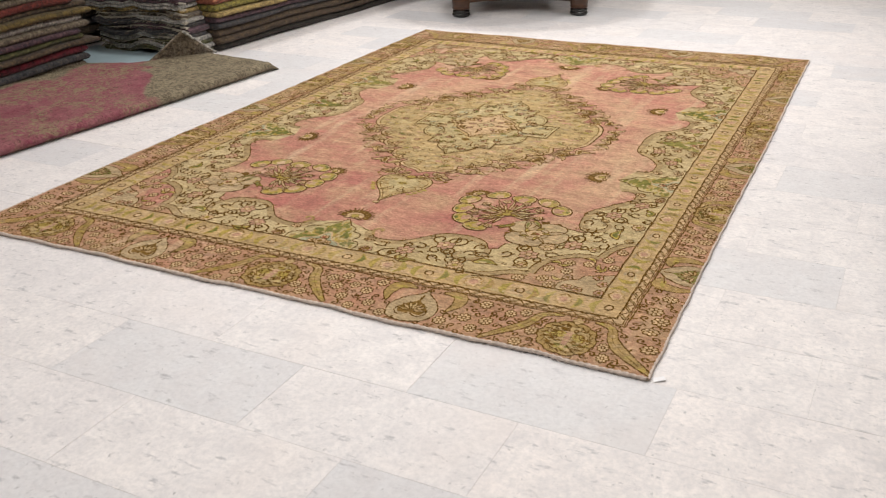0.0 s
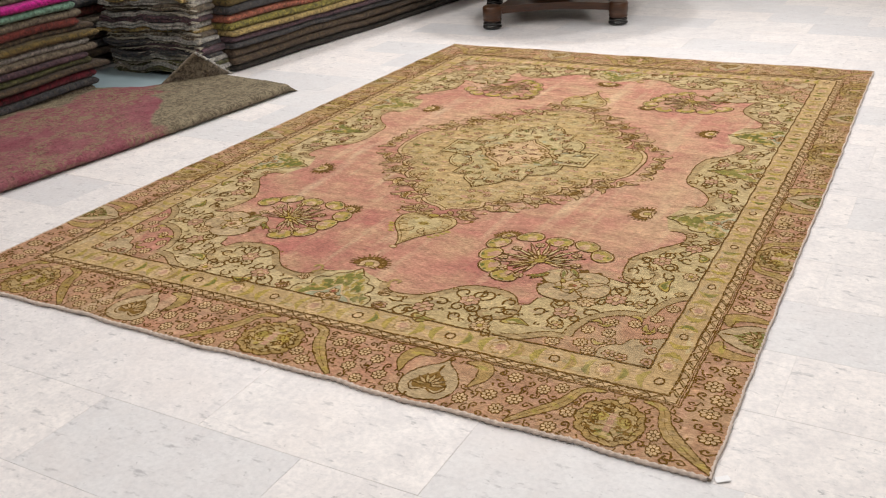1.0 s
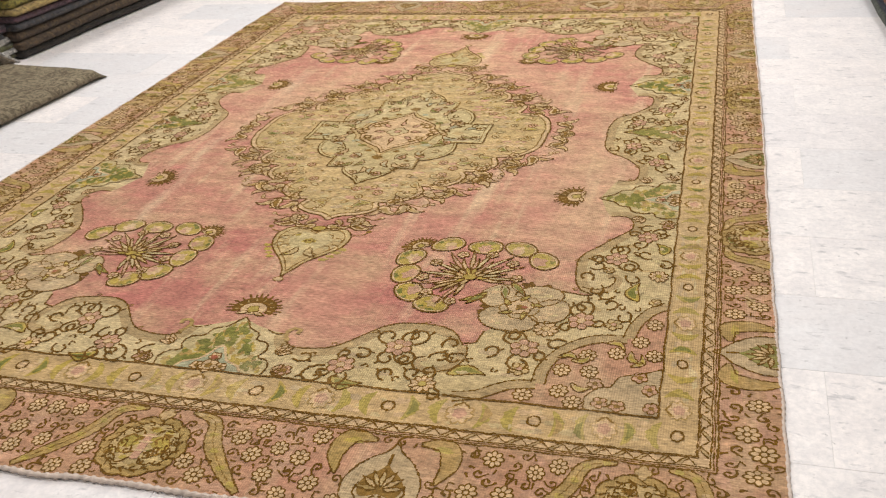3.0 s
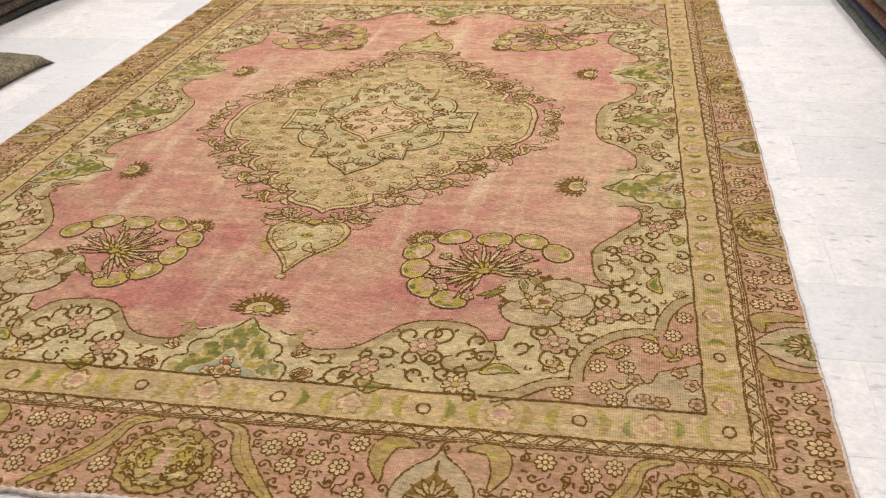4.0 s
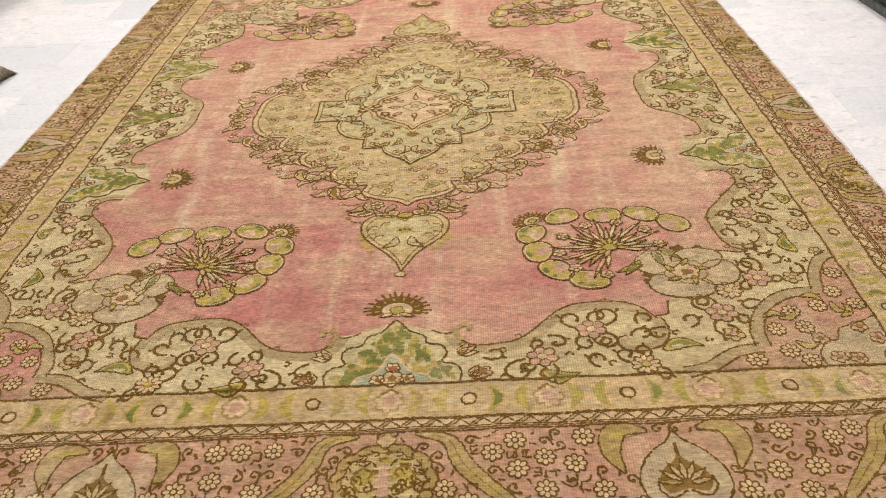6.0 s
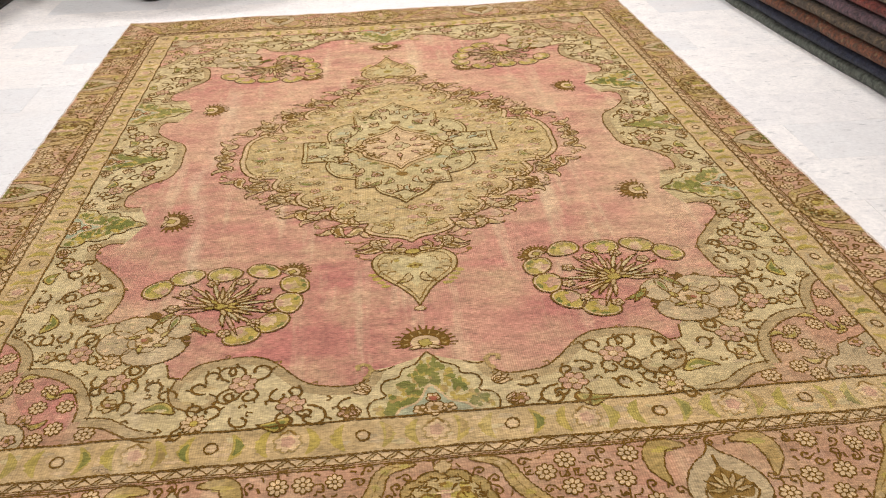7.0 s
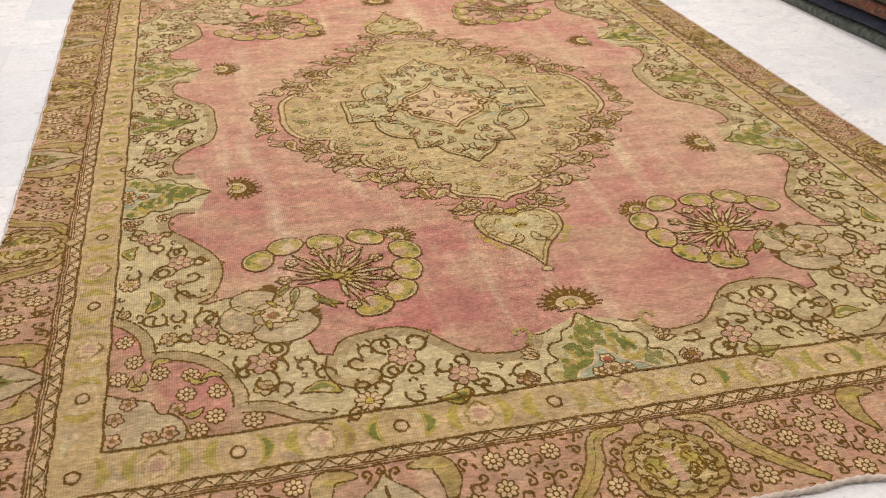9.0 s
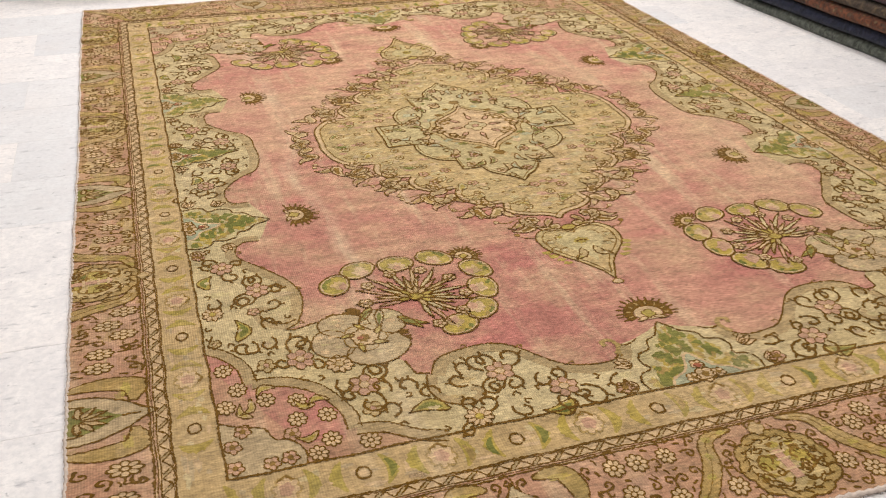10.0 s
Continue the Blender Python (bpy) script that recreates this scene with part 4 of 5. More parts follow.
for _ in range(44):
    a, r = art.uniform(0, 6.28), art.uniform(0.35, 0.92)
    patchy((0.32 * r * math.cos(a), 0.42 * r * math.sin(a)), art.uniform(0.015, 0.04), art.uniform(0.010, 0.024), art.choice(("teal", "ivory", "pale", "sage", "ivory", "cream", "grey")), 8)
DIA = spline([(0.0, 0.222), (0.03, 0.170), (0.09, 0.128), (0.14, 0.085), (0.15, 0.04), (0.182, 0.0)], 5)
dia = np.r_[DIA, DIA[::-1][1:] * (1, -1), DIA[1:] * (-1, -1), DIA[::-1][1:-1] * (-1, 1)]
ink(dia * 1.14, "sage", 9)
line(dia * 1.14, 0.0065, "umber", 10, True)
ink(dia, "cream", 10)
line(dia, 0.0105, "brown", 12, True)
line(dia * 0.88, 0.0055, "umber", 12, True)
blossom((0.0, 0.0), 0.046, "ivory", "blush", 12, 4, 0.0)
for sx, sy in quarters():
    art.seed(160 + sx + 3 * sy)
    for c, a in (((0.055, 0.0), 0.0), ((0.0, 0.065), 1.57), ((0.05, 0.05), 0.8)):
        leaf(c, a, 0.052, 0.022, "blush", 12, None, 0.0068)
    line([(0.0, 0.115), (0.0, 0.140)], 0.012, "brown", 13)
    for c, r in (((0.112, 0.062), 0.026), ((0.088, 0.092), 0.020), ((0.150, 0.020), 0.026), ((0.125, 0.085), 0.018), ((0.205, 0.018), 0.022)):
        patchy(c, r, r * 0.8, art.choice(("umber", "brown")), 13)
        patchy(c, r * 0.45, r * 0.35, art.choice(("cream", "gold")), 14)
    for c, a in (((0.205, 0.035), 0.4), ((0.215, 0.066), 1.1), ((0.05, 0.295), 1.2), ((0.08, 0.315), 0.5), ((0.15, 0.19), 0.9), ((0.02, 0.36), 1.4), ((0.28, 0.03), 0.2), ((0.115, 0.23), 2.2), ((0.24, 0.13), 2.6)):
        leaf(c, a, 0.064, 0.026, art.choice(("ivory", "cream")), 11, art.choice(("green", "teal", "gold")), 0.0075, 0.25)
    for c in ((0.17, 0.245), (0.05, 0.415), (0.24, 0.105), (0.10, 0.26), (0.345, 0.05), (0.135, 0.335)):
        blossom(c, 0.020, art.choice(("blush", "ivory", "cream")), "umber", 11, 5)
    for c in ((0.20, 0.20), (0.085, 0.36), (0.275, 0.075), (0.03, 0.44), (0.31, 0.06)):
        tendril(c, art.uniform(0, 6), 0.07, art.choice((1, -1)), 5.0, 0.0080, "brown", 11)
    patchy((0.0, 0.262), 0.026, 0.020, "umber", 11)
    for c, r in (((0.105, 0.150), 0.022), ((0.150, 0.105), 0.022), ((0.060, 0.200), 0.018), ((0.215, 0.115), 0.016), ((0.130, 0.290), 0.014)):
        patchy(c, r, r * 0.7, art.choice(("umber", "teal", "green", "umber")), 9.5)

for sy in (-1, 1):
    begin("pendant")
    PEN["m"] = np.diag([1, sy, 1.0])
    art.seed(170 + sy)
    half = spline([(0.0, 0.892), (0.040, 0.866), (0.100, 0.868), (0.134, 0.920), (0.124, 0.985), (0.088, 1.040), (0.055, 1.080), (0.024, 1.130), (0.0, 1.190)], 6)
    heart = np.r_[half, half[::-1][1:-1] * (-1, 1)]
    ink(heart, "sage", 3)
    line(heart, 0.0095, "brown", 6, True)
    line(spun(heart - (0, 1.0), (0, 0.995), 0, 0.86), 0.006, "umber", 6, True)
    ink(spun(heart - (0, 1.0), (0, 0.975), 0, 0.58), "pale", 4)
    ink(oval((0, 0.868), 0.024, 0.017, 0, 12), "lime", 7)
    line(oval((0, 0.868), 0.024, 0.017, 0, 12), 0.007, "brown", 8, True)
    patchy((0, 0.955), 0.03, 0.022, "lime", 6)
    for x in (-0.014, 0.0, 0.014):
        ink(oval((x, 0.955 + 0.3 * abs(x)), 0.006, 0.005, 0, 6), "brown", 8)
    for sx in (1, -1):
        paisley((sx * 0.018, 0.838), math.pi / 2 - sx * 1.30, 0.095, -sx, "cream", "olive", 4)
        paisley((sx * 0.100, 0.818), math.pi / 2 - sx * 1.05, 0.100, -sx, "cream", "umber", 4)
        paisley((sx * 0.030, 0.800), math.pi / 2 - sx * 0.65, 0.070, sx, "blush", "olive", 4)
        blossom((sx * 0.095, 0.792), 0.024, "cream", "umber", 5, 6)
        line(spline([(sx * 0.134, 0.905), (sx * 0.165, 0.895), (sx * 0.178, 0.875)], 4), 0.007, "umber", 5)
        ink(oval((sx * 0.178, 0.872), 0.010, 0.010, 0, 8), "umber", 6)
        for x, y in ((0.045, 0.905), (0.085, 0.930), (0.060, 0.985), (0.030, 1.035), (0.085, 0.975)):
            line(spline([(sx * x, y), (sx * (x + 0.022), y + 0.006), (sx * (x + 0.03), y + 0.030)], 4), 0.0075, "umber", 6)
            patchy((sx * (x + 0.012), y + 0.014), 0.012, 0.009, art.choice(("ivory", "lime", "pale")), 5.6)
        for k in range(4):
            patchy((sx * (0.130 - 0.012 * k), 1.0 + 0.024 * k), 0.018, 0.012, "lime", 2)
        leaf((sx * 0.02, 1.0), math.pi / 2 - sx * 0.6, 0.075, 0.030, "sage", 5, None, 0.006, 0.2 * sx)
    ink(oval((0, 1.205), 0.017, 0.013, 0, 6), "cream", 5)
    line(oval((0, 1.205), 0.017, 0.013, 0, 6), 0.0068, "umber", 6, True)
PEN["m"] = np.eye(3)


def border_runs():
    """The four sides of the rug: along u, out from the middle w."""
    for name, m in (("near", [[1, 0], [0, -1]]), ("far", [[-1, 0], [0, 1]]), ("right", [[0, 1], [1, 0]]), ("left", [[0, -1], [1, 0]])):
        k = np.eye(3)
        k[:2, :2] = m
        yield name, k


# the gold band with rings, star blossoms and green crescents
begin("gold_band")
for name, k in border_runs():
    PEN["m"] = k
    art.seed(len(name) * 7)
    across = name in ("near", "far")
    length, lo, hi = (IN_X, IN_Y, BAND_Y) if across else (IN_Y, IN_X, BAND_X)
    corner = BAND_X if across else BAND_Y
    ink([(-length, lo), (length, lo), (corner, hi), (-corner, hi)], "gold", 1)
    mid, step = (lo + hi) / 2, 0.355
    first = step / 2 if across else (-0.085 if name == "left" else -0.055)
    for _ in range(170 if across else 220):
        u = art.uniform(-length, length)
        patchy((u, art.uniform(lo + 0.015, hi - 0.015)), art.uniform(0.010, 0.030), art.uniform(0.005, 0.012), art.choice(("gold", "grey", "ivory", "cream", "cream")), 1.6)
    spots = [first + step * q for q in range(-6, 7) if abs(first + step * q) < length - 0.1] + ([corner - 0.052, -corner + 0.052] if across else [])
    stars = [first + step * (q + 0.5) for q in range(-6, 6) if abs(first + step * (q + 0.5)) < length - 0.02]
    for u in spots:
        line(oval((u, mid), 0.0165, 0.0155, 0, 16), 0.0085, "brown", 5, True)
        ink(oval((u, mid), 0.011, 0.010, 0, 10), "cream", 4)
    for u in stars:
        ink(petals((u, mid), 0.034, 8, 0.28, 0.2), "cream", 3)
        line(petals((u, mid), 0.034, 8, 0.28, 0.2), 0.0045, "olive", 4, True)
        ink(petals((u, mid), 0.018, 5, 0.25), "blush", 4)
        line([(u - 0.020, mid - 0.020), (u, mid - 0.036), (u + 0.020, mid - 0.020)], 0.0085, "umber", 5)
    for u in spots + stars:
        for s in (-1, 1):
            if abs(u + s * 0.06) < length + 0.02:
                crescent((u + s * 0.046, mid), 0.032, 0.082, s, "lime", 2.4)
                crescent((u + s * 0.056, mid + art.uniform(-0.012, 0.012)), 0.019, 0.050, s, art.choice(("lime", "green", "lime", "olive")), 3)
    line([(u, hi) for u in np.linspace(-corner, corner, 70)], 0.009, "brown", 5)

# the guard stripe with its ribbon
begin("guard_stripe")
for name, k in border_runs():
    PEN["m"] = k
    across = name in ("near", "far")
    a0, a1, w0, w1 = (BAND_X, GUARD_X, BAND_Y, GUARD_Y) if across else (BAND_Y, GUARD_Y, BAND_X, GUARD_X)
    ink([(-a0, w0), (a0, w0), (a1, w1), (-a1, w1)], "cream", 1)
    ink([(-a1, w0 + 0.76 * (w1 - w0)), (a1, w0 + 0.76 * (w1 - w0)), (a1, w0 + 0.92 * (w1 - w0)), (-a1, w0 + 0.92 * (w1 - w0))], "rose", 2)
    for f, wd in ((0.09, 0.0045), (0.70, 0.0075), (0.85, 0.006), (1.0, 0.0085)):
        e = a0 + (a1 - a0) * f
        line([(u, w0 + (w1 - w0) * f) for u in np.linspace(-e, e, 70)], wd, "brown", 4)
    n = int(2 * a0 / 0.050)
    wide = 2 * a0 / n
    low, high = w0 + 0.0075, w0 + 0.0315
    for i in range(n):
        u = -a0 + wide * i
        ink([(u, high), (u + 0.42 * wide, low), (u + 0.66 * wide, low), (u + 0.24 * wide, high)], "rim", 3)
        line([(u, high), (u + 0.42 * wide, low), (u + 0.62 * wide, low), (u + wide, high)], 0.0068, "brown", 4)
        line([(u + 0.24 * wide, high), (u + 0.66 * wide, low)], 0.0055, "brown", 5)


def teardrop(c, ang, s, level, dark):
    """A pale heart-shaped cartouche with a dark palmette inside."""
    half = spline([(0.0, 0.130), (0.018, 0.095), (0.060, 0.060), (0.098, 0.005), (0.100, -0.050), (0.070, -0.095), (0.0, -0.110)], 5)
    shape = spun(np.r_[half, half[::-1][1:-1] * (-1, 1)], c, ang, s)
    ink(shape, "grey", level)
    line(shape, 0.007, "brown", level + 3, True)
    inner = spline([(0.0, 0.056), (0.014, 0.034), (0.042, 0.012), (0.060, -0.022), (0.044, -0.055), (0.0, -0.044)], 4)
    ink(spun(np.r_[inner, inner[::-1][1:-1] * (-1, 1)], c, ang, s), dark, level + 1)
    for fan in (-1.5, -1.0, -0.5, 0.0, 0.5, 1.0, 1.5):
        stem = spun([(0.010 * math.sin(fan), -0.030 + 0.010 * math.cos(fan))], c, ang, s)[0]
        leaf(stem, ang + math.pi / 2 - fan, 0.056 * s, 0.016 * s, art.choice(("olive", "gold", "sage")), level + 2, None, 0.005)
    for v in (-1, 1):
        line(spun(spline([(v * 0.004, -0.05), (v * 0.04, -0.068), (v * 0.066, -0.045), (v * 0.06, -0.015)], 4), c, ang, s), 0.008, "brown", level + 2)
    line(spun([(0, 0.05), (0, 0.085)], c, ang, s), 0.012, "brown", level + 2)


def roundel(c, ang, s, level):
    """A round olive blossom with curled petals under a small gold crown."""
    p = petals((0, 0), 1.0, 10, 0.08) * (0.122, 0.104)
    ink(spun(p, c, ang, s), "olive", level)
    line(spun(p, c, ang, s), 0.007, "brown", level + 4, True)
    ink(spun(p * 0.78, c, ang, s), "sage", level + 1)
    for _ in range(24):
        q, w = art.uniform(0, 6.28), art.uniform(0.25, 0.75)
        patchy(spun([(0.122 * w * math.cos(q), 0.104 * w * math.sin(q))], c, ang, s)[0], 0.014, 0.008, art.choice(("olive", "umber", "lime", "green", "gold")), level + 1.5)
    line(spun(p * 0.78, c, ang, s), 0.004, "brown", level + 4, True)
    for k in range(20):
        a = 2 * math.pi * k / 20
        q = spun([(0.105 * math.cos(a), 0.09 * math.sin(a)), (0.088 * math.cos(a + 0.2), 0.076 * math.sin(a + 0.2)), (0.08 * math.cos(a + 0.05), 0.07 * math.sin(a + 0.05))], c, ang, s)
        line(q, 0.006, "brown", level + 4)
    for v in (-1, 1):
        ink(spun(oval((v * 0.042, 0.012), 0.034, 0.020, -0.4 * v, 14), c, ang, s), "lime", level + 2)
        line(spun(spline([(v * 0.012, -0.02), (v * 0.05, -0.028), (v * 0.072, 0.004), (v * 0.05, 0.034), (v * 0.026, 0.022), (v * 0.036, 0.006)], 4), c, ang, s), 0.009, "umber", level + 4)
        line(spun(spline([(v * 0.012, 0.03), (v * 0.03, 0.055), (v * 0.06, 0.052)], 4), c, ang, s), 0.007, "brown", level + 4)
        line(spun(spline([(v * 0.012, -0.04), (v * 0.035, -0.06), (v * 0.06, -0.05)], 4), c, ang, s), 0.007, "brown", level + 4)
    for _ in range(14):
        q, w = art.uniform(0, 6.28), art.uniform(0.35, 0.72)
        curl(spun([(0.122 * w * math.cos(q), 0.104 * w * math.sin(q))], c, ang, s)[0], 0.011, q, art.choice((1, -1)), 0.8, 0.006, "brown", level + 4, 1.2)
    ink(spun([(-0.011, -0.045), (0.011, -0.045), (0.011, 0.04), (-0.011, 0.04)], c, ang, s), "blush", level + 5)
    for y in (-0.02, 0.01, 0.03):
        ink(spun([(-0.02, y), (0.02, y), (0.02, y + 0.006), (-0.02, y + 0.006)], c, ang, s), "cream", level + 6)
    ink(spun(petals((0, 0.112), 0.022, 4, 0.3), c, ang, s), "gold", level + 5)
    line(spun(petals((0, 0.112), 0.022, 4, 0.3), c, ang, s), 0.005, "umber", level + 6, True)


# the rose outer border
begin("outer_border")
for name, k in border_runs():
    PEN["m"] = k
    art.seed(200 + len(name) * 5)
    across = name in ("near", "far")
    a0, a1, w0, w1 = (GUARD_X, HALF_X, GUARD_Y, HALF_Y) if across else (GUARD_Y, HALF_Y, GUARD_X, HALF_X)
    base = [(-a0, w0), (a0, w0)] + [(u, w1) for u in np.linspace(a1, -a1, 90)]
    ink(base, "rose", 1)
    for _ in range(190 if across else 330):
        u, w = art.uniform(-a0, a0), art.uniform(w0 + 0.01, w1 - 0.012)
        aged = name == "far" or (not across and u > art.uniform(-1.6, 0.6))
        patchy((u, w), art.uniform(0.025, 0.07), art.uniform(0.010, 0.026), art.choice(("tan", "tan", "olive", "tan", "gold") if aged else ("rose", "blush", "rose", "rose")), 1.6)
    taken = []
    mid = w0 + 0.128 if across else w0 + 0.078
    s = 0.86 if across else 0.78
    if across:
        hearts, rounds = [-0.60, 0.60], [-1.17, 0.0, 1.17]
    else:
        hearts, rounds = [-1.41, -0.21, 1.02], [-0.81, 0.415, 1.60]
    for u in hearts:
        teardrop((u, mid), math.pi, s, 3, "umber" if across else "green")
        taken.append((u, mid, 0.105 * s))
        for v in (-1, 1):
            lf = spline([(u + v * 0.06 * s, w0 + 0.02), (u + v * 0.13 * s, w0 + 0.018), (u + v * 0.155 * s, w0 + 0.07), (u + v * 0.135 * s, w0 + 0.13)], 5)
            wd = 0.024 * np.sin(np.linspace(0.2, np.pi - 0.1, len(lf)))[:, None]
            band = np.r_[lf + (inset(lf, 1.0) - lf) * wd, (lf - (inset(lf, 1.0) - lf) * wd)[::-1]]
            ink(band, "olive", 4)
            patchy((u + v * 0.12 * s, w0 + 0.03), 0.03, 0.010, "lime", 5)
            line(band, 0.006, "brown", 6, True)
            taken.append((u + v * 0.14 * s, w0 + 0.07, 0.045))
            taken.append((u + v * 0.11 * s, w0 + 0.02, 0.04))
    for u in rounds:
        roundel((u, mid), math.pi, s * 1.08, 3)
        taken.append((u, mid, 0.115 * s))
        for v in (-1, 1):
            lf = spline([(u + v * 0.34 * s, w0 + 0.225), (u + v * 0.26 * s, w0 + 0.16), (u + v * 0.19 * s, w0 + 0.09), (u + v * 0.15 * s, w0 + 0.025), (u + v * 0.07 * s, w0 + 0.008)], 6)
            wd = 0.020 * np.sin(np.linspace(0.35, np.pi - 0.2, len(lf)))[:, None]
            band = np.r_[lf + (inset(lf, 1.0) - lf) * wd, (lf - (inset(lf, 1.0) - lf) * wd)[::-1]]
            ink(band, "olive", 4)
            for q in lf[2:-2:4]:
                patchy(q, 0.013, 0.010, art.choice(("lime", "gold", "lime")), 5)
            line(band, 0.006, "brown", 6, True)
            line(lf[3:-3], 0.003, "umber", 6)
            taken += [(q[0], q[1], 0.020) for q in lf[::3]]
    region = np.array([(-a0, w0), (a0, w0), (a1, w1 - 0.006), (-a1, w1 - 0.006)])
    for p in scatter(region, 0.056, 200, taken, 0.026, 4200):
        rosette(p, art.uniform(0.023, 0.027), 5)
        a = art.choice((0, 1.57, 3.14, 4.71))
        d = np.array((math.cos(a), math.sin(a)))
        e = np.array((-d[1], d[0]))
        line([p + d * 0.027, p + d * 0.045, p + d * 0.045 + e * 0.02, p + d * 0.030 + e * 0.02], 0.0085, "brown", 4)
    for p in scatter(region, 0.030, 320, taken, 0.012, 5200):
        curl(p, 0.012, art.uniform(0, 6.28), art.choice((1, -1)), 0.8, 0.0080, "brown", 4, 1.6)
    for p in scatter(region, 0.018, 400, taken, 0.010, 6000):
        a = art.choice((0, 1.57, 0.8, 2.4))
        line([p - (0.008 * math.cos(a), 0.008 * math.sin(a)), p, p + (0.008 * math.cos(a + 0.6), 0.008 * math.sin(a + 0.6))], 0.0080, "brown", 4)
PEN["m"] = np.eye(3)

# the body of the rug, a slab along the same warped outline
per = [(u, -HALF_Y) for u in np.linspace(-HALF_X, HALF_X, 120)] + [(HALF_X, u) for u in np.linspace(-HALF_Y, HALF_Y, 160)][1:]
per += [(u, HALF_Y) for u in np.linspace(HALF_X, -HALF_X, 120)][1:] + [(-HALF_X, u) for u in np.linspace(HALF_Y, -HALF_Y, 160)][1:-1]
rim = warp(np.array(per))
n = len(rim)
FOUNDATION = plain("cotton_foundation", (0.34, 0.28, 0.20), 0.95, 0.3, 30)
rug = new("patterned_rug", mesh_of("patterned_rug", [(x, y, TOP) for x, y in rim] + [(x, y, 0.0005) for x, y in rim],
          [tuple(range(n)), tuple(range(2 * n - 1, n - 1, -1))] + [(i, n + i, n + (i + 1) % n, (i + 1) % n) for i in range(n)], [FOUNDATION]))
tagged(rug, "large worn wool rug, faded rose field, gold borders, central medallion", "rug")
WORDS_OF = {"field": "faded rose field with worn streaks", "scroll_ground": "ivory ground with dark brown scrolls", "corner_spandrel": "dusty rose corner with small rosettes",
            "green_palmette": "mottled green leaf palmette", "sun_flower": "dark brown spiked fan flower", "lobed_palmette": "palmette with yellow-green lobes and grey blossom",
            "medallion": "sage and gold scalloped medallion", "pendant": "sage heart-shaped pendant", "gold_band": "old gold band with small rings",
            "guard_stripe": "narrow cream stripe with brown ribbon", "inner_line": "thin dark brown line round the field", "outer_border": "dusty rose border with brown vines"}
for piece, inks in ART.items():
    verts, faces, idx, mats = [], [], [], []
    for c, (vs, fs) in inks.items():
        o = len(verts)
        verts += vs
        faces += [tuple(i + o for i in f) for f in fs]
        idx += [len(mats)] * len(fs)
        mats.append(PILE[c])
    piece = piece.split("|")[0]
    ob = new(piece, mesh_of(piece, verts, faces, mats, idx))
    ob.parent = rug
    tagged(ob, WORDS_OF[piece])

# overcast cord along the edge, twisted
CORD_A = plain("grey_rose_cord", (0.60, 0.50, 0.43), 0.9, 0.35, 60)
for lo, hi, words in ((0, 119, "thick grey-rose overcast cord"), (119, 278, "thin pale overcast edge"), (278, 397, "worn brown end cord"), (397, n, "thin pale overcast edge")):
    pts = np.array([rim[i % n] for i in range(lo, hi + 1)])
    seg = np.r_[0, np.cumsum(np.hypot(*np.diff(pts, axis=0).T))]
    s = np.arange(0, seg[-1], 0.006)
    px, py = np.interp(s, seg, pts[:, 0]), np.interp(s, seg, pts[:, 1])
    tx, ty = np.gradient(px), np.gradient(py)
    tl = np.hypot(tx, ty)
    tx, ty = tx / tl, ty / tl
    rad = 0.0068 if lo == 0 else 0.0048
    verts, faces = [], []
    for i in range(len(s)):
        for k in range(8):
            a = 2 * math.pi * k / 8
            r = rad * (1 + 0.30 * math.sin(2 * a + s[i] * 260) + 0.1 * math.sin(s[i] * 61))
            lift = 0.003 * max(0.0, swell(px[i] * 2.3, py[i] * 2.3, 3.3)) if lo == 0 else 0
            verts.append((px[i] - ty[i] * r * math.cos(a), py[i] + tx[i] * r * math.cos(a), 0.0072 + lift + r * math.sin(a)))
    for i in range(len(s) - 1):
        for k in range(8):
            faces.append((i * 8 + k, i * 8 + (k + 1) % 8, i * 8 + 8 + (k + 1) % 8, i * 8 + 8 + k))
    ob = new("selvedge", mesh_of("selvedge", verts, faces, [CORD_A], smooth=True))
    ob.parent = rug
    tagged(ob, words)


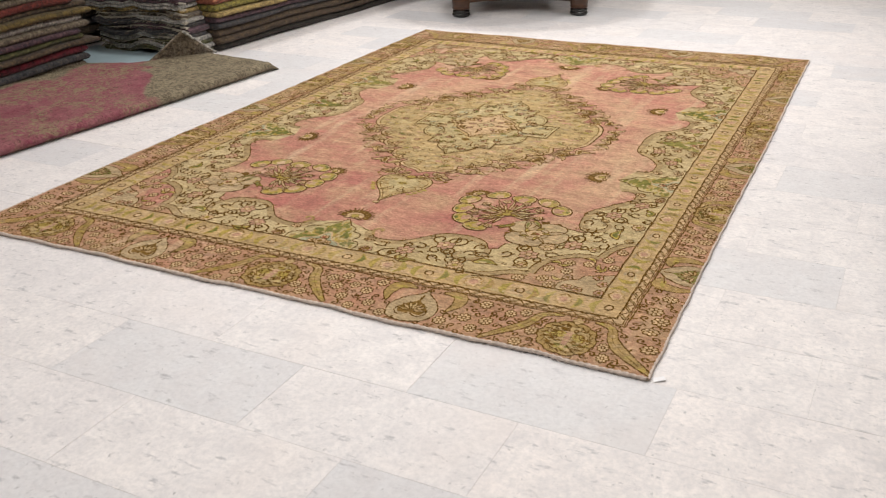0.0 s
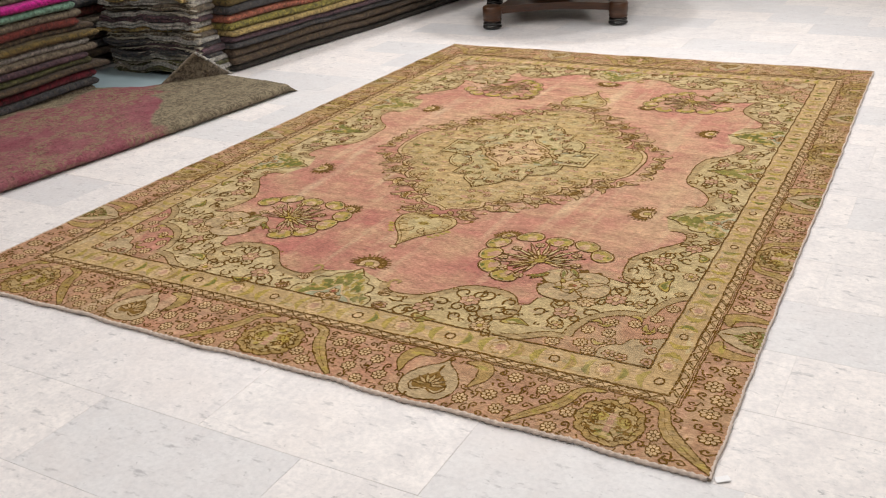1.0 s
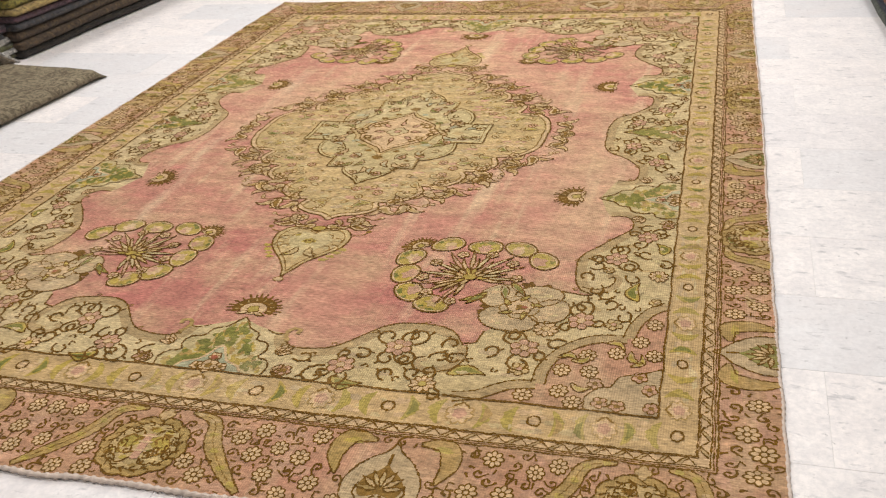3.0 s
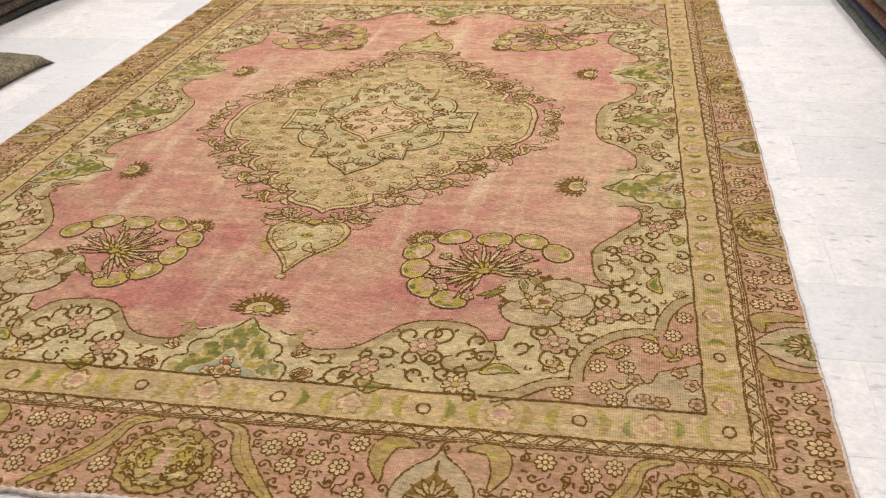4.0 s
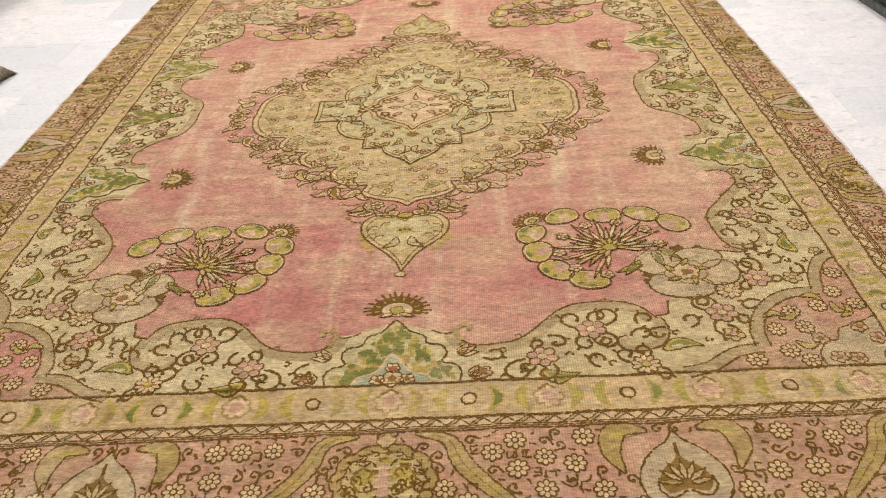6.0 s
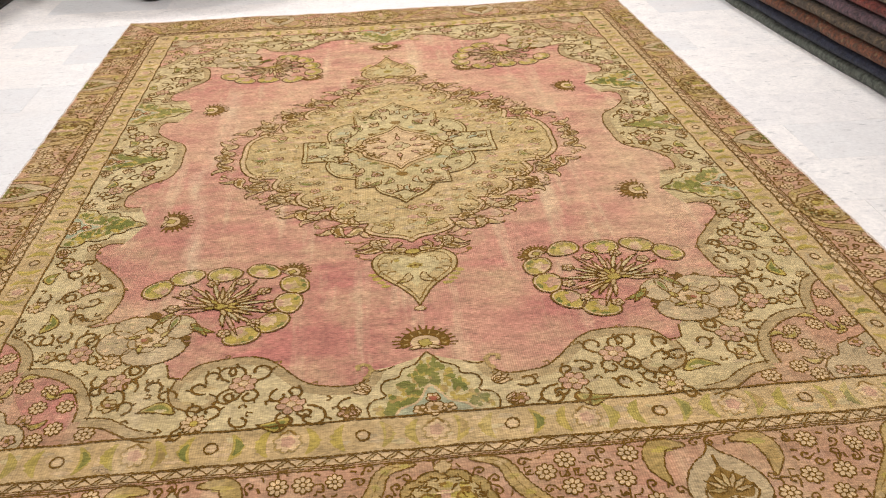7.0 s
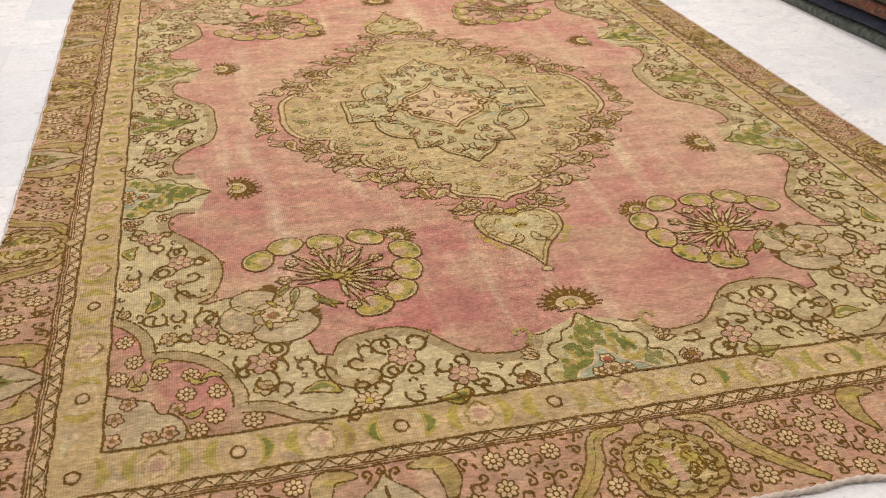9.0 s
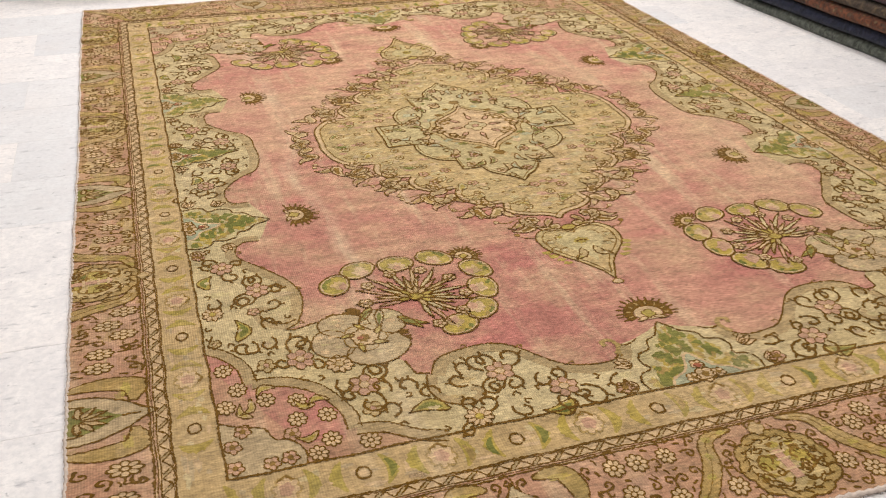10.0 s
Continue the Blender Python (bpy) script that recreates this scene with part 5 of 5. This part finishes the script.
# the ragged stack of thin fringed rugs, with their ends to the aisle
ragged = random.Random(21)
FRAY = plain("pale_frayed_wool", (0.44, 0.40, 0.32), 0.95, 0.4, 40)
z = 0.006
for i, c in enumerate(["moss", "slate", "moss", "slate", "charcoal", "plum", "charcoal", "slate", "taupe", "wheat", "slate", "plum", "slate", "taupe", "slate", "wheat", "slate", "charcoal", "slate", "taupe", "umber", "slate"]):
    t = ragged.uniform(0.026, 0.046)
    lean = 0.05 * math.sin(i * 0.5) + ragged.uniform(-0.03, 0.03)
    ob = folded_rug("thin_rug", (ragged.uniform(-0.03, 0.03), ragged.uniform(-0.03, 0.03)), (-0.46 + lean * 0.8 + 0.008 * max(0, 6 - i), 0.45 + lean * 0.5 - 0.006 * i), -0.24, z, t, SHADES[c], 60 + i * 0.9,
                    f"thin {WORDS[c]} frayed rug in a ragged stack", sag=0.045, wave=0.028, group="rugs in the ragged stack", rate=3.0)
    ob.matrix_basis = pose(-3.09, 0.70, 0, 0, 0, -90)
    verts, faces = [], []
    fr = random.Random(500 + i)
    for k in range(93):
        x = -0.44 + 0.88 * k / 92
        zz = z + t * 0.55 + 0.045 * (swell(x * 2.7, (60 + i * 0.9) * 0.10, 2.5) - swell((-0.46 + lean * 0.8 + 0.008 * max(0, 6 - i)) * 2.7, (60 + i * 0.9) * 0.10, 2.5))
        ln, dz = (fr.uniform(0.014, 0.034), fr.uniform(-0.014, 0.006)) if k % 2 else (fr.uniform(-0.004, 0.006), 0.0)
        verts += [(-0.014, x, zz + 0.004), (ln, x + fr.uniform(-0.004, 0.004), zz + dz)]
        if k:
            faces.append((2 * k - 2, 2 * k - 1, 2 * k + 1, 2 * k))
    fringe = new("fringe", mesh_of("fringe", verts, faces, [FRAY]))
    fringe.parent = ob
    tagged(fringe, "short frayed wool fringe")
    z += t * 0.95

# pale blue plastic sheet under the stacks
BLUE = plain("pale_blue_plastic", (0.33, 0.43, 0.47), 0.35, 0.12, 5)
bm = bmesh.new()
gx, gy = 24, 16
grid = [[bm.verts.new((-3.66 + 1.08 * i / gx, 0.05 + 0.72 * j / gy, 0.006 + 0.004 * swell(i * 0.5, j * 0.5, 1.0))) for j in range(gy + 1)] for i in range(gx + 1)]
for i in range(gx):
    for j in range(gy):
        bm.faces.new((grid[i][j], grid[i + 1][j], grid[i + 1][j + 1], grid[i][j + 1])).smooth = True
ext = bmesh.ops.extrude_face_region(bm, geom=list(bm.faces))
for v in [g for g in ext["geom"] if isinstance(g, bmesh.types.BMVert)]:
    v.co.z -= 0.003
bmesh.ops.recalc_face_normals(bm, faces=bm.faces)
tagged(part("plastic_sheet", bm, BLUE, None), "pale blue plastic sheet lying under the rug stacks", "plastic sheet")


# ---- the red rug folded on the floor ----
def red_wool():
    m, t, b = graph("faded_red_wool")
    tc = t.nodes.new("ShaderNodeTexCoord")
    sep = t.nodes.new("ShaderNodeSeparateXYZ")
    t.links.new(tc.outputs["Object"], sep.inputs[0])
    p = tc.outputs["Object"]
    wob = ramp(t, noise_of(t, p, 3.2, 3, 0.5), 0.25, 0.75, -0.34, 0.34)
    end = math_of(t, "ADD", math_of(t, "ADD", math_of(t, "MULTIPLY", sep.outputs[0], 1.0), sep.outputs[1]), wob)
    border = ramp(t, end, -2.46, -2.36)
    back = ramp(t, math_of(t, "ADD", sep.outputs[0], math_of(t, "MULTIPLY", wob, 0.6)), -2.98, -2.92, 1.0, 0.0)
    edge = math_of(t, "MAXIMUM", border, back)
    red = mix(t, ramp(t, noise_of(t, p, 9.0, 6, 0.7), 0.35, 0.62), (0.185, 0.050, 0.070), (0.245, 0.098, 0.108))
    fig = ramp(t, noise_of(t, p, 17.0, 6, 0.75, 1.6), 0.47, 0.53, 0.0, 0.9)
    sprays = ramp(t, noise_of(t, p, 3.4, 3, 0.6), 0.42, 0.54, 0.08, 1.0)
    red = mix(t, math_of(t, "MULTIPLY", fig, sprays), red, (0.21, 0.165, 0.10))
    red = mix(t, ramp(t, noise_of(t, p, 40.0, 4, 0.7, 1.0), 0.54, 0.62, 0.0, 0.55), red, (0.085, 0.04, 0.035))
    tan = mix(t, ramp(t, noise_of(t, p, 20.0, 7, 0.78, 1.6), 0.45, 0.56), (0.22, 0.185, 0.125), (0.105, 0.085, 0.058))
    col = mix(t, edge, red, tan)
    fine = ramp(t, noise_of(t, p, 70.0, 4, 0.7), 0.35, 0.65, 0.72, 1.18)
    tint = t.nodes.new("ShaderNodeCombineColor")
    for i in range(3):
        t.links.new(fine, tint.inputs[i])
    col = mix(t, 1.0, col, tint.outputs[0], "MULTIPLY")
    t.links.new(col, b.inputs["Base Color"])
    b.inputs["Roughness"].default_value = 0.95
    b.inputs["Specular IOR Level"].default_value = 0.15
    bump(t, b, noise_of(t, p, 140.0, 4, 0.7), 0.6, 0.004)
    return m


RED = red_wool()


def front_x(y):
    return -1.940 + 0.1215 * y - 0.01 * math.sin(y * 2.0)


def end_y(x):
    """How far the rug reaches, with its turned-up corner cut out."""
    pts = ((-3.6, 0.10), (-3.1, 0.16), (-2.90, 0.22), (-2.74, 0.32), (-2.62, 0.52), (-2.50, 0.74), (-2.2, 0.715), (-1.85, 0.665))
    return float(np.interp(x, [q[0] for q in pts], [q[1] for q in pts]))


rows = []
THICK = 0.062
profile = [(-0.035, 0.003), (-0.006, 0.008), (0.010, 0.020), (0.016, 0.033), (0.010, 0.047), (-0.006, 0.057), (-0.03, THICK)]
steps = [-0.03 - 1.25 * (k / 30.0) for k in range(1, 31)]
for off, h in profile + [(s, THICK) for s in steps]:
    row = []
    for j in range(61):
        f = j / 60
        x_end = front_x(0.66) + off
        y1 = end_y(x_end)
        y = -3.3 + (y1 + 3.3) * f
        x = front_x(y) + off
        zz = h * (1.0 if h < THICK else 1 + 0.12 * swell(x * 4, y * 4, 0.3) + 0.07 * swell(x * 13, y * 13, 1.3))
        near = (y1 - y) / 0.03
        if near < 1:
            zz = 0.003 + (zz - 0.003) * math.sqrt(max(0.0, 1 - (1 - near) ** 2))
        row.append((x + 0.006 * swell(y * 5, 2.2, 0), y, zz))
    rows.append(row)
verts = [p for r in rows for p in r]
w = len(rows[0])
faces = [(i * w + j, i * w + j + 1, (i + 1) * w + j + 1, (i + 1) * w + j) for i in range(len(rows) - 1) for j in range(w - 1)]
low = len(verts)
loop = [j for j in range(w)] + [i * w + w - 1 for i in range(1, len(rows))] + [(len(rows) - 1) * w + j for j in range(w - 2, -1, -1)] + [i * w for i in range(len(rows) - 2, 0, -1)]
verts += [(verts[k][0], verts[k][1], 0.001) for k in loop]
for a in range(len(loop)):
    b2 = (a + 1) % len(loop)
    faces.append((loop[b2], loop[a], low + a, low + b2))
red = new("folded_red_rug", mesh_of("folded_red_rug", verts, faces, [RED], smooth=True))
tagged(red, "faded red rug with taupe border, folded on the marble floor", "rug")
bm = bmesh.new()
bm.from_mesh(red.data)
bmesh.ops.recalc_face_normals(bm, faces=bm.faces)
bm.to_mesh(red.data)
bm.free()

# its corner, turned up and leaning on the ragged stack
A, B, P = Vector((-2.73, 0.35, 0.045)), Vector((-2.49, 0.77, 0.045)), Vector((-2.53, 0.50, 0.245))
bm = bmesh.new()
N = 12
lay = {}
nrm = (B - A).cross(P - A).normalized()
for i in range(N + 1):
    for j in range(N + 1 - i):
        u, v = i / N, j / N
        q = A + (B - A) * u + (P - A) * v
        q += nrm * (0.035 * math.sin(math.pi * u) * (1 - v) + 0.012 * swell(u * 4, v * 4, 8.0))
        lay[i, j] = bm.verts.new(q)
for i in range(N):
    for j in range(N - i):
        bm.faces.new((lay[i, j], lay[i + 1, j], lay[i, j + 1])).smooth = True
        if j < N - i - 1:
            bm.faces.new((lay[i + 1, j], lay[i + 1, j + 1], lay[i, j + 1])).smooth = True
ext = bmesh.ops.extrude_face_region(bm, geom=list(bm.faces))
for g in ext["geom"]:
    if isinstance(g, bmesh.types.BMVert):
        g.co -= nrm * 0.014
bmesh.ops.recalc_face_normals(bm, faces=bm.faces)
part("turned_corner", bm, SHADES["taupe"], red, "turned-up corner showing the brown back")
bm = bmesh.new()
for k in range(40):
    s = k / 39
    q = B + (P - B) * s + nrm * 0.004
    bmesh.ops.create_icosphere(bm, subdivisions=1, radius=0.010, matrix=Matrix.Translation(q + Vector((0.003 * math.sin(k), 0, 0.003 * math.cos(k * 1.7)))))
part("corner_cord", bm, SHADES["slate"], red, "pale overcast edge cord")


# ---- the table ----
def wood():
    m, t, b = graph("dark_varnished_wood")
    p = place_of(t, (3, 3, 22))
    g = noise_of(t, p, 2.0, 6, 0.65, 0.6)
    col = mix(t, ramp(t, g, 0.35, 0.65), (0.030, 0.012, 0.006), (0.075, 0.030, 0.012))
    t.links.new(col, b.inputs["Base Color"])
    b.inputs["Roughness"].default_value = 0.32
    bump(t, b, g, 0.1, 0.003)
    return m


WOOD = wood()
EBONY = plain("black_lacquer", (0.012, 0.010, 0.009), 0.25, 0.3, 8)
table = new("round_table", None)
tagged(table, "dark wooden pedestal table on turned feet with black pads", "table")
table.matrix_basis = pose(-1.225, 3.44, 0, 0, 0, 24.5)
for lx in (-0.5, 0.5):
    for ly in (-0.5, 0.5):
        bm = bmesh.new()
        lathe(bm, [(0.060, 0.060), (0.072, 0.066), (0.076, 0.078), (0.068, 0.088), (0.074, 0.096), (0.076, 0.120), (0.076, 0.172), (0.070, 0.182), (0.055, 0.186)], 30, (lx, ly, 0))
        leg = part("leg", bm, WOOD, table)
        bm = bmesh.new()
        lathe(bm, [(0.050, 0.0), (0.068, 0.006), (0.078, 0.020), (0.074, 0.030), (0.064, 0.034), (0.072, 0.041), (0.074, 0.050), (0.062, 0.060)], 30, (lx, ly, 0))
        part("foot", bm, EBONY, leg, "black turned bun foot")
# concave-sided base board between the legs
rim_pts = []
for q in range(4):
    for k in range(24):
        s = k / 24
        e = -0.53 + 0.17 * math.sin(math.pi * s) ** 0.8
        p = Vector((-0.53 + 1.06 * s, e, 0))
        rim_pts.append(Matrix.Rotation(math.pi / 2 * q, 3, "Z") @ p)
bm = bmesh.new()
lowv = [bm.verts.new((p.x, p.y, 0.108)) for p in rim_pts]
highv = [bm.verts.new((p.x, p.y, 0.165)) for p in rim_pts]
for k in range(len(rim_pts)):
    bm.faces.new((lowv[k], lowv[(k + 1) % len(lowv)], highv[(k + 1) % len(lowv)], highv[k]))
bm.faces.new(lowv[::-1])
bm.faces.new(highv)
part("base_board", bm, WOOD, table, "wooden base with inward-curved sides")
bm = bmesh.new()
lathe(bm, [(0.20, 0.166), (0.22, 0.19), (0.15, 0.24), (0.11, 0.32), (0.15, 0.42), (0.16, 0.50), (0.10, 0.58), (0.12, 0.64), (0.24, 0.70)], 32)
part("pedestal", bm, WOOD, table)
bm = bmesh.new()
lathe(bm, [(0.86, 0.70), (0.90, 0.705), (0.92, 0.72), (0.92, 0.735), (0.91, 0.745), (0.88, 0.75)], 72)
part("tabletop", bm, WOOD, table)

# the small paper tag at the rug's corner
PAPER = plain("white_paper", (0.78, 0.78, 0.80), 0.6, 0.05, 20)
bm = bmesh.new()
box(bm, (-0.020, -0.011, 0.0), (0.018, 0.011, 0.0015), 0.0006)
bm.transform(pose(1.538, -2.112, 0.003, 0, -3, 35))
part("tag", bm, PAPER, rug, "small white paper tag")


# ---- the marble tiles ----
def tile_mesh(w, d):
    bm = bmesh.new()
    box(bm, (0.0004, 0.0004, -0.0012), (w - 0.0004, d - 0.0004, 0.0))
    top = [e for e in bm.edges if all(v.co.z > -0.0005 for v in e.verts)]
    bmesh.ops.bevel(bm, geom=top, offset=0.0005, segments=1, affect="EDGES")
    me = bpy.data.meshes.new("tile")
    bm.to_mesh(me)
    bm.free()
    me.materials.append(MARBLE)
    return me


TILE_X, TILE_Y = 0.735, 0.357
TILE = tile_mesh(TILE_X, TILE_Y)
trng = random.Random(4)
for iy in range(-11, 26):
    y = -2.85 + TILE_Y * iy
    for ix in range(-7, 7):
        x = 0.129 + TILE_X * ix + (0.37 if iy % 2 == 0 else 0.0)
        if x < X0 + 0.01 or x + TILE_X > X1 or y + TILE_Y > Y1:
            continue
        if -1.40 < x and x + TILE_X < 1.40 and -2.0 < y and y + TILE_Y < 1.95:
            continue
        ob = new("tile", TILE)
        ob.parent = floor
        ob.matrix_basis = pose(x, y, trng.uniform(-0.0005, 0.0))
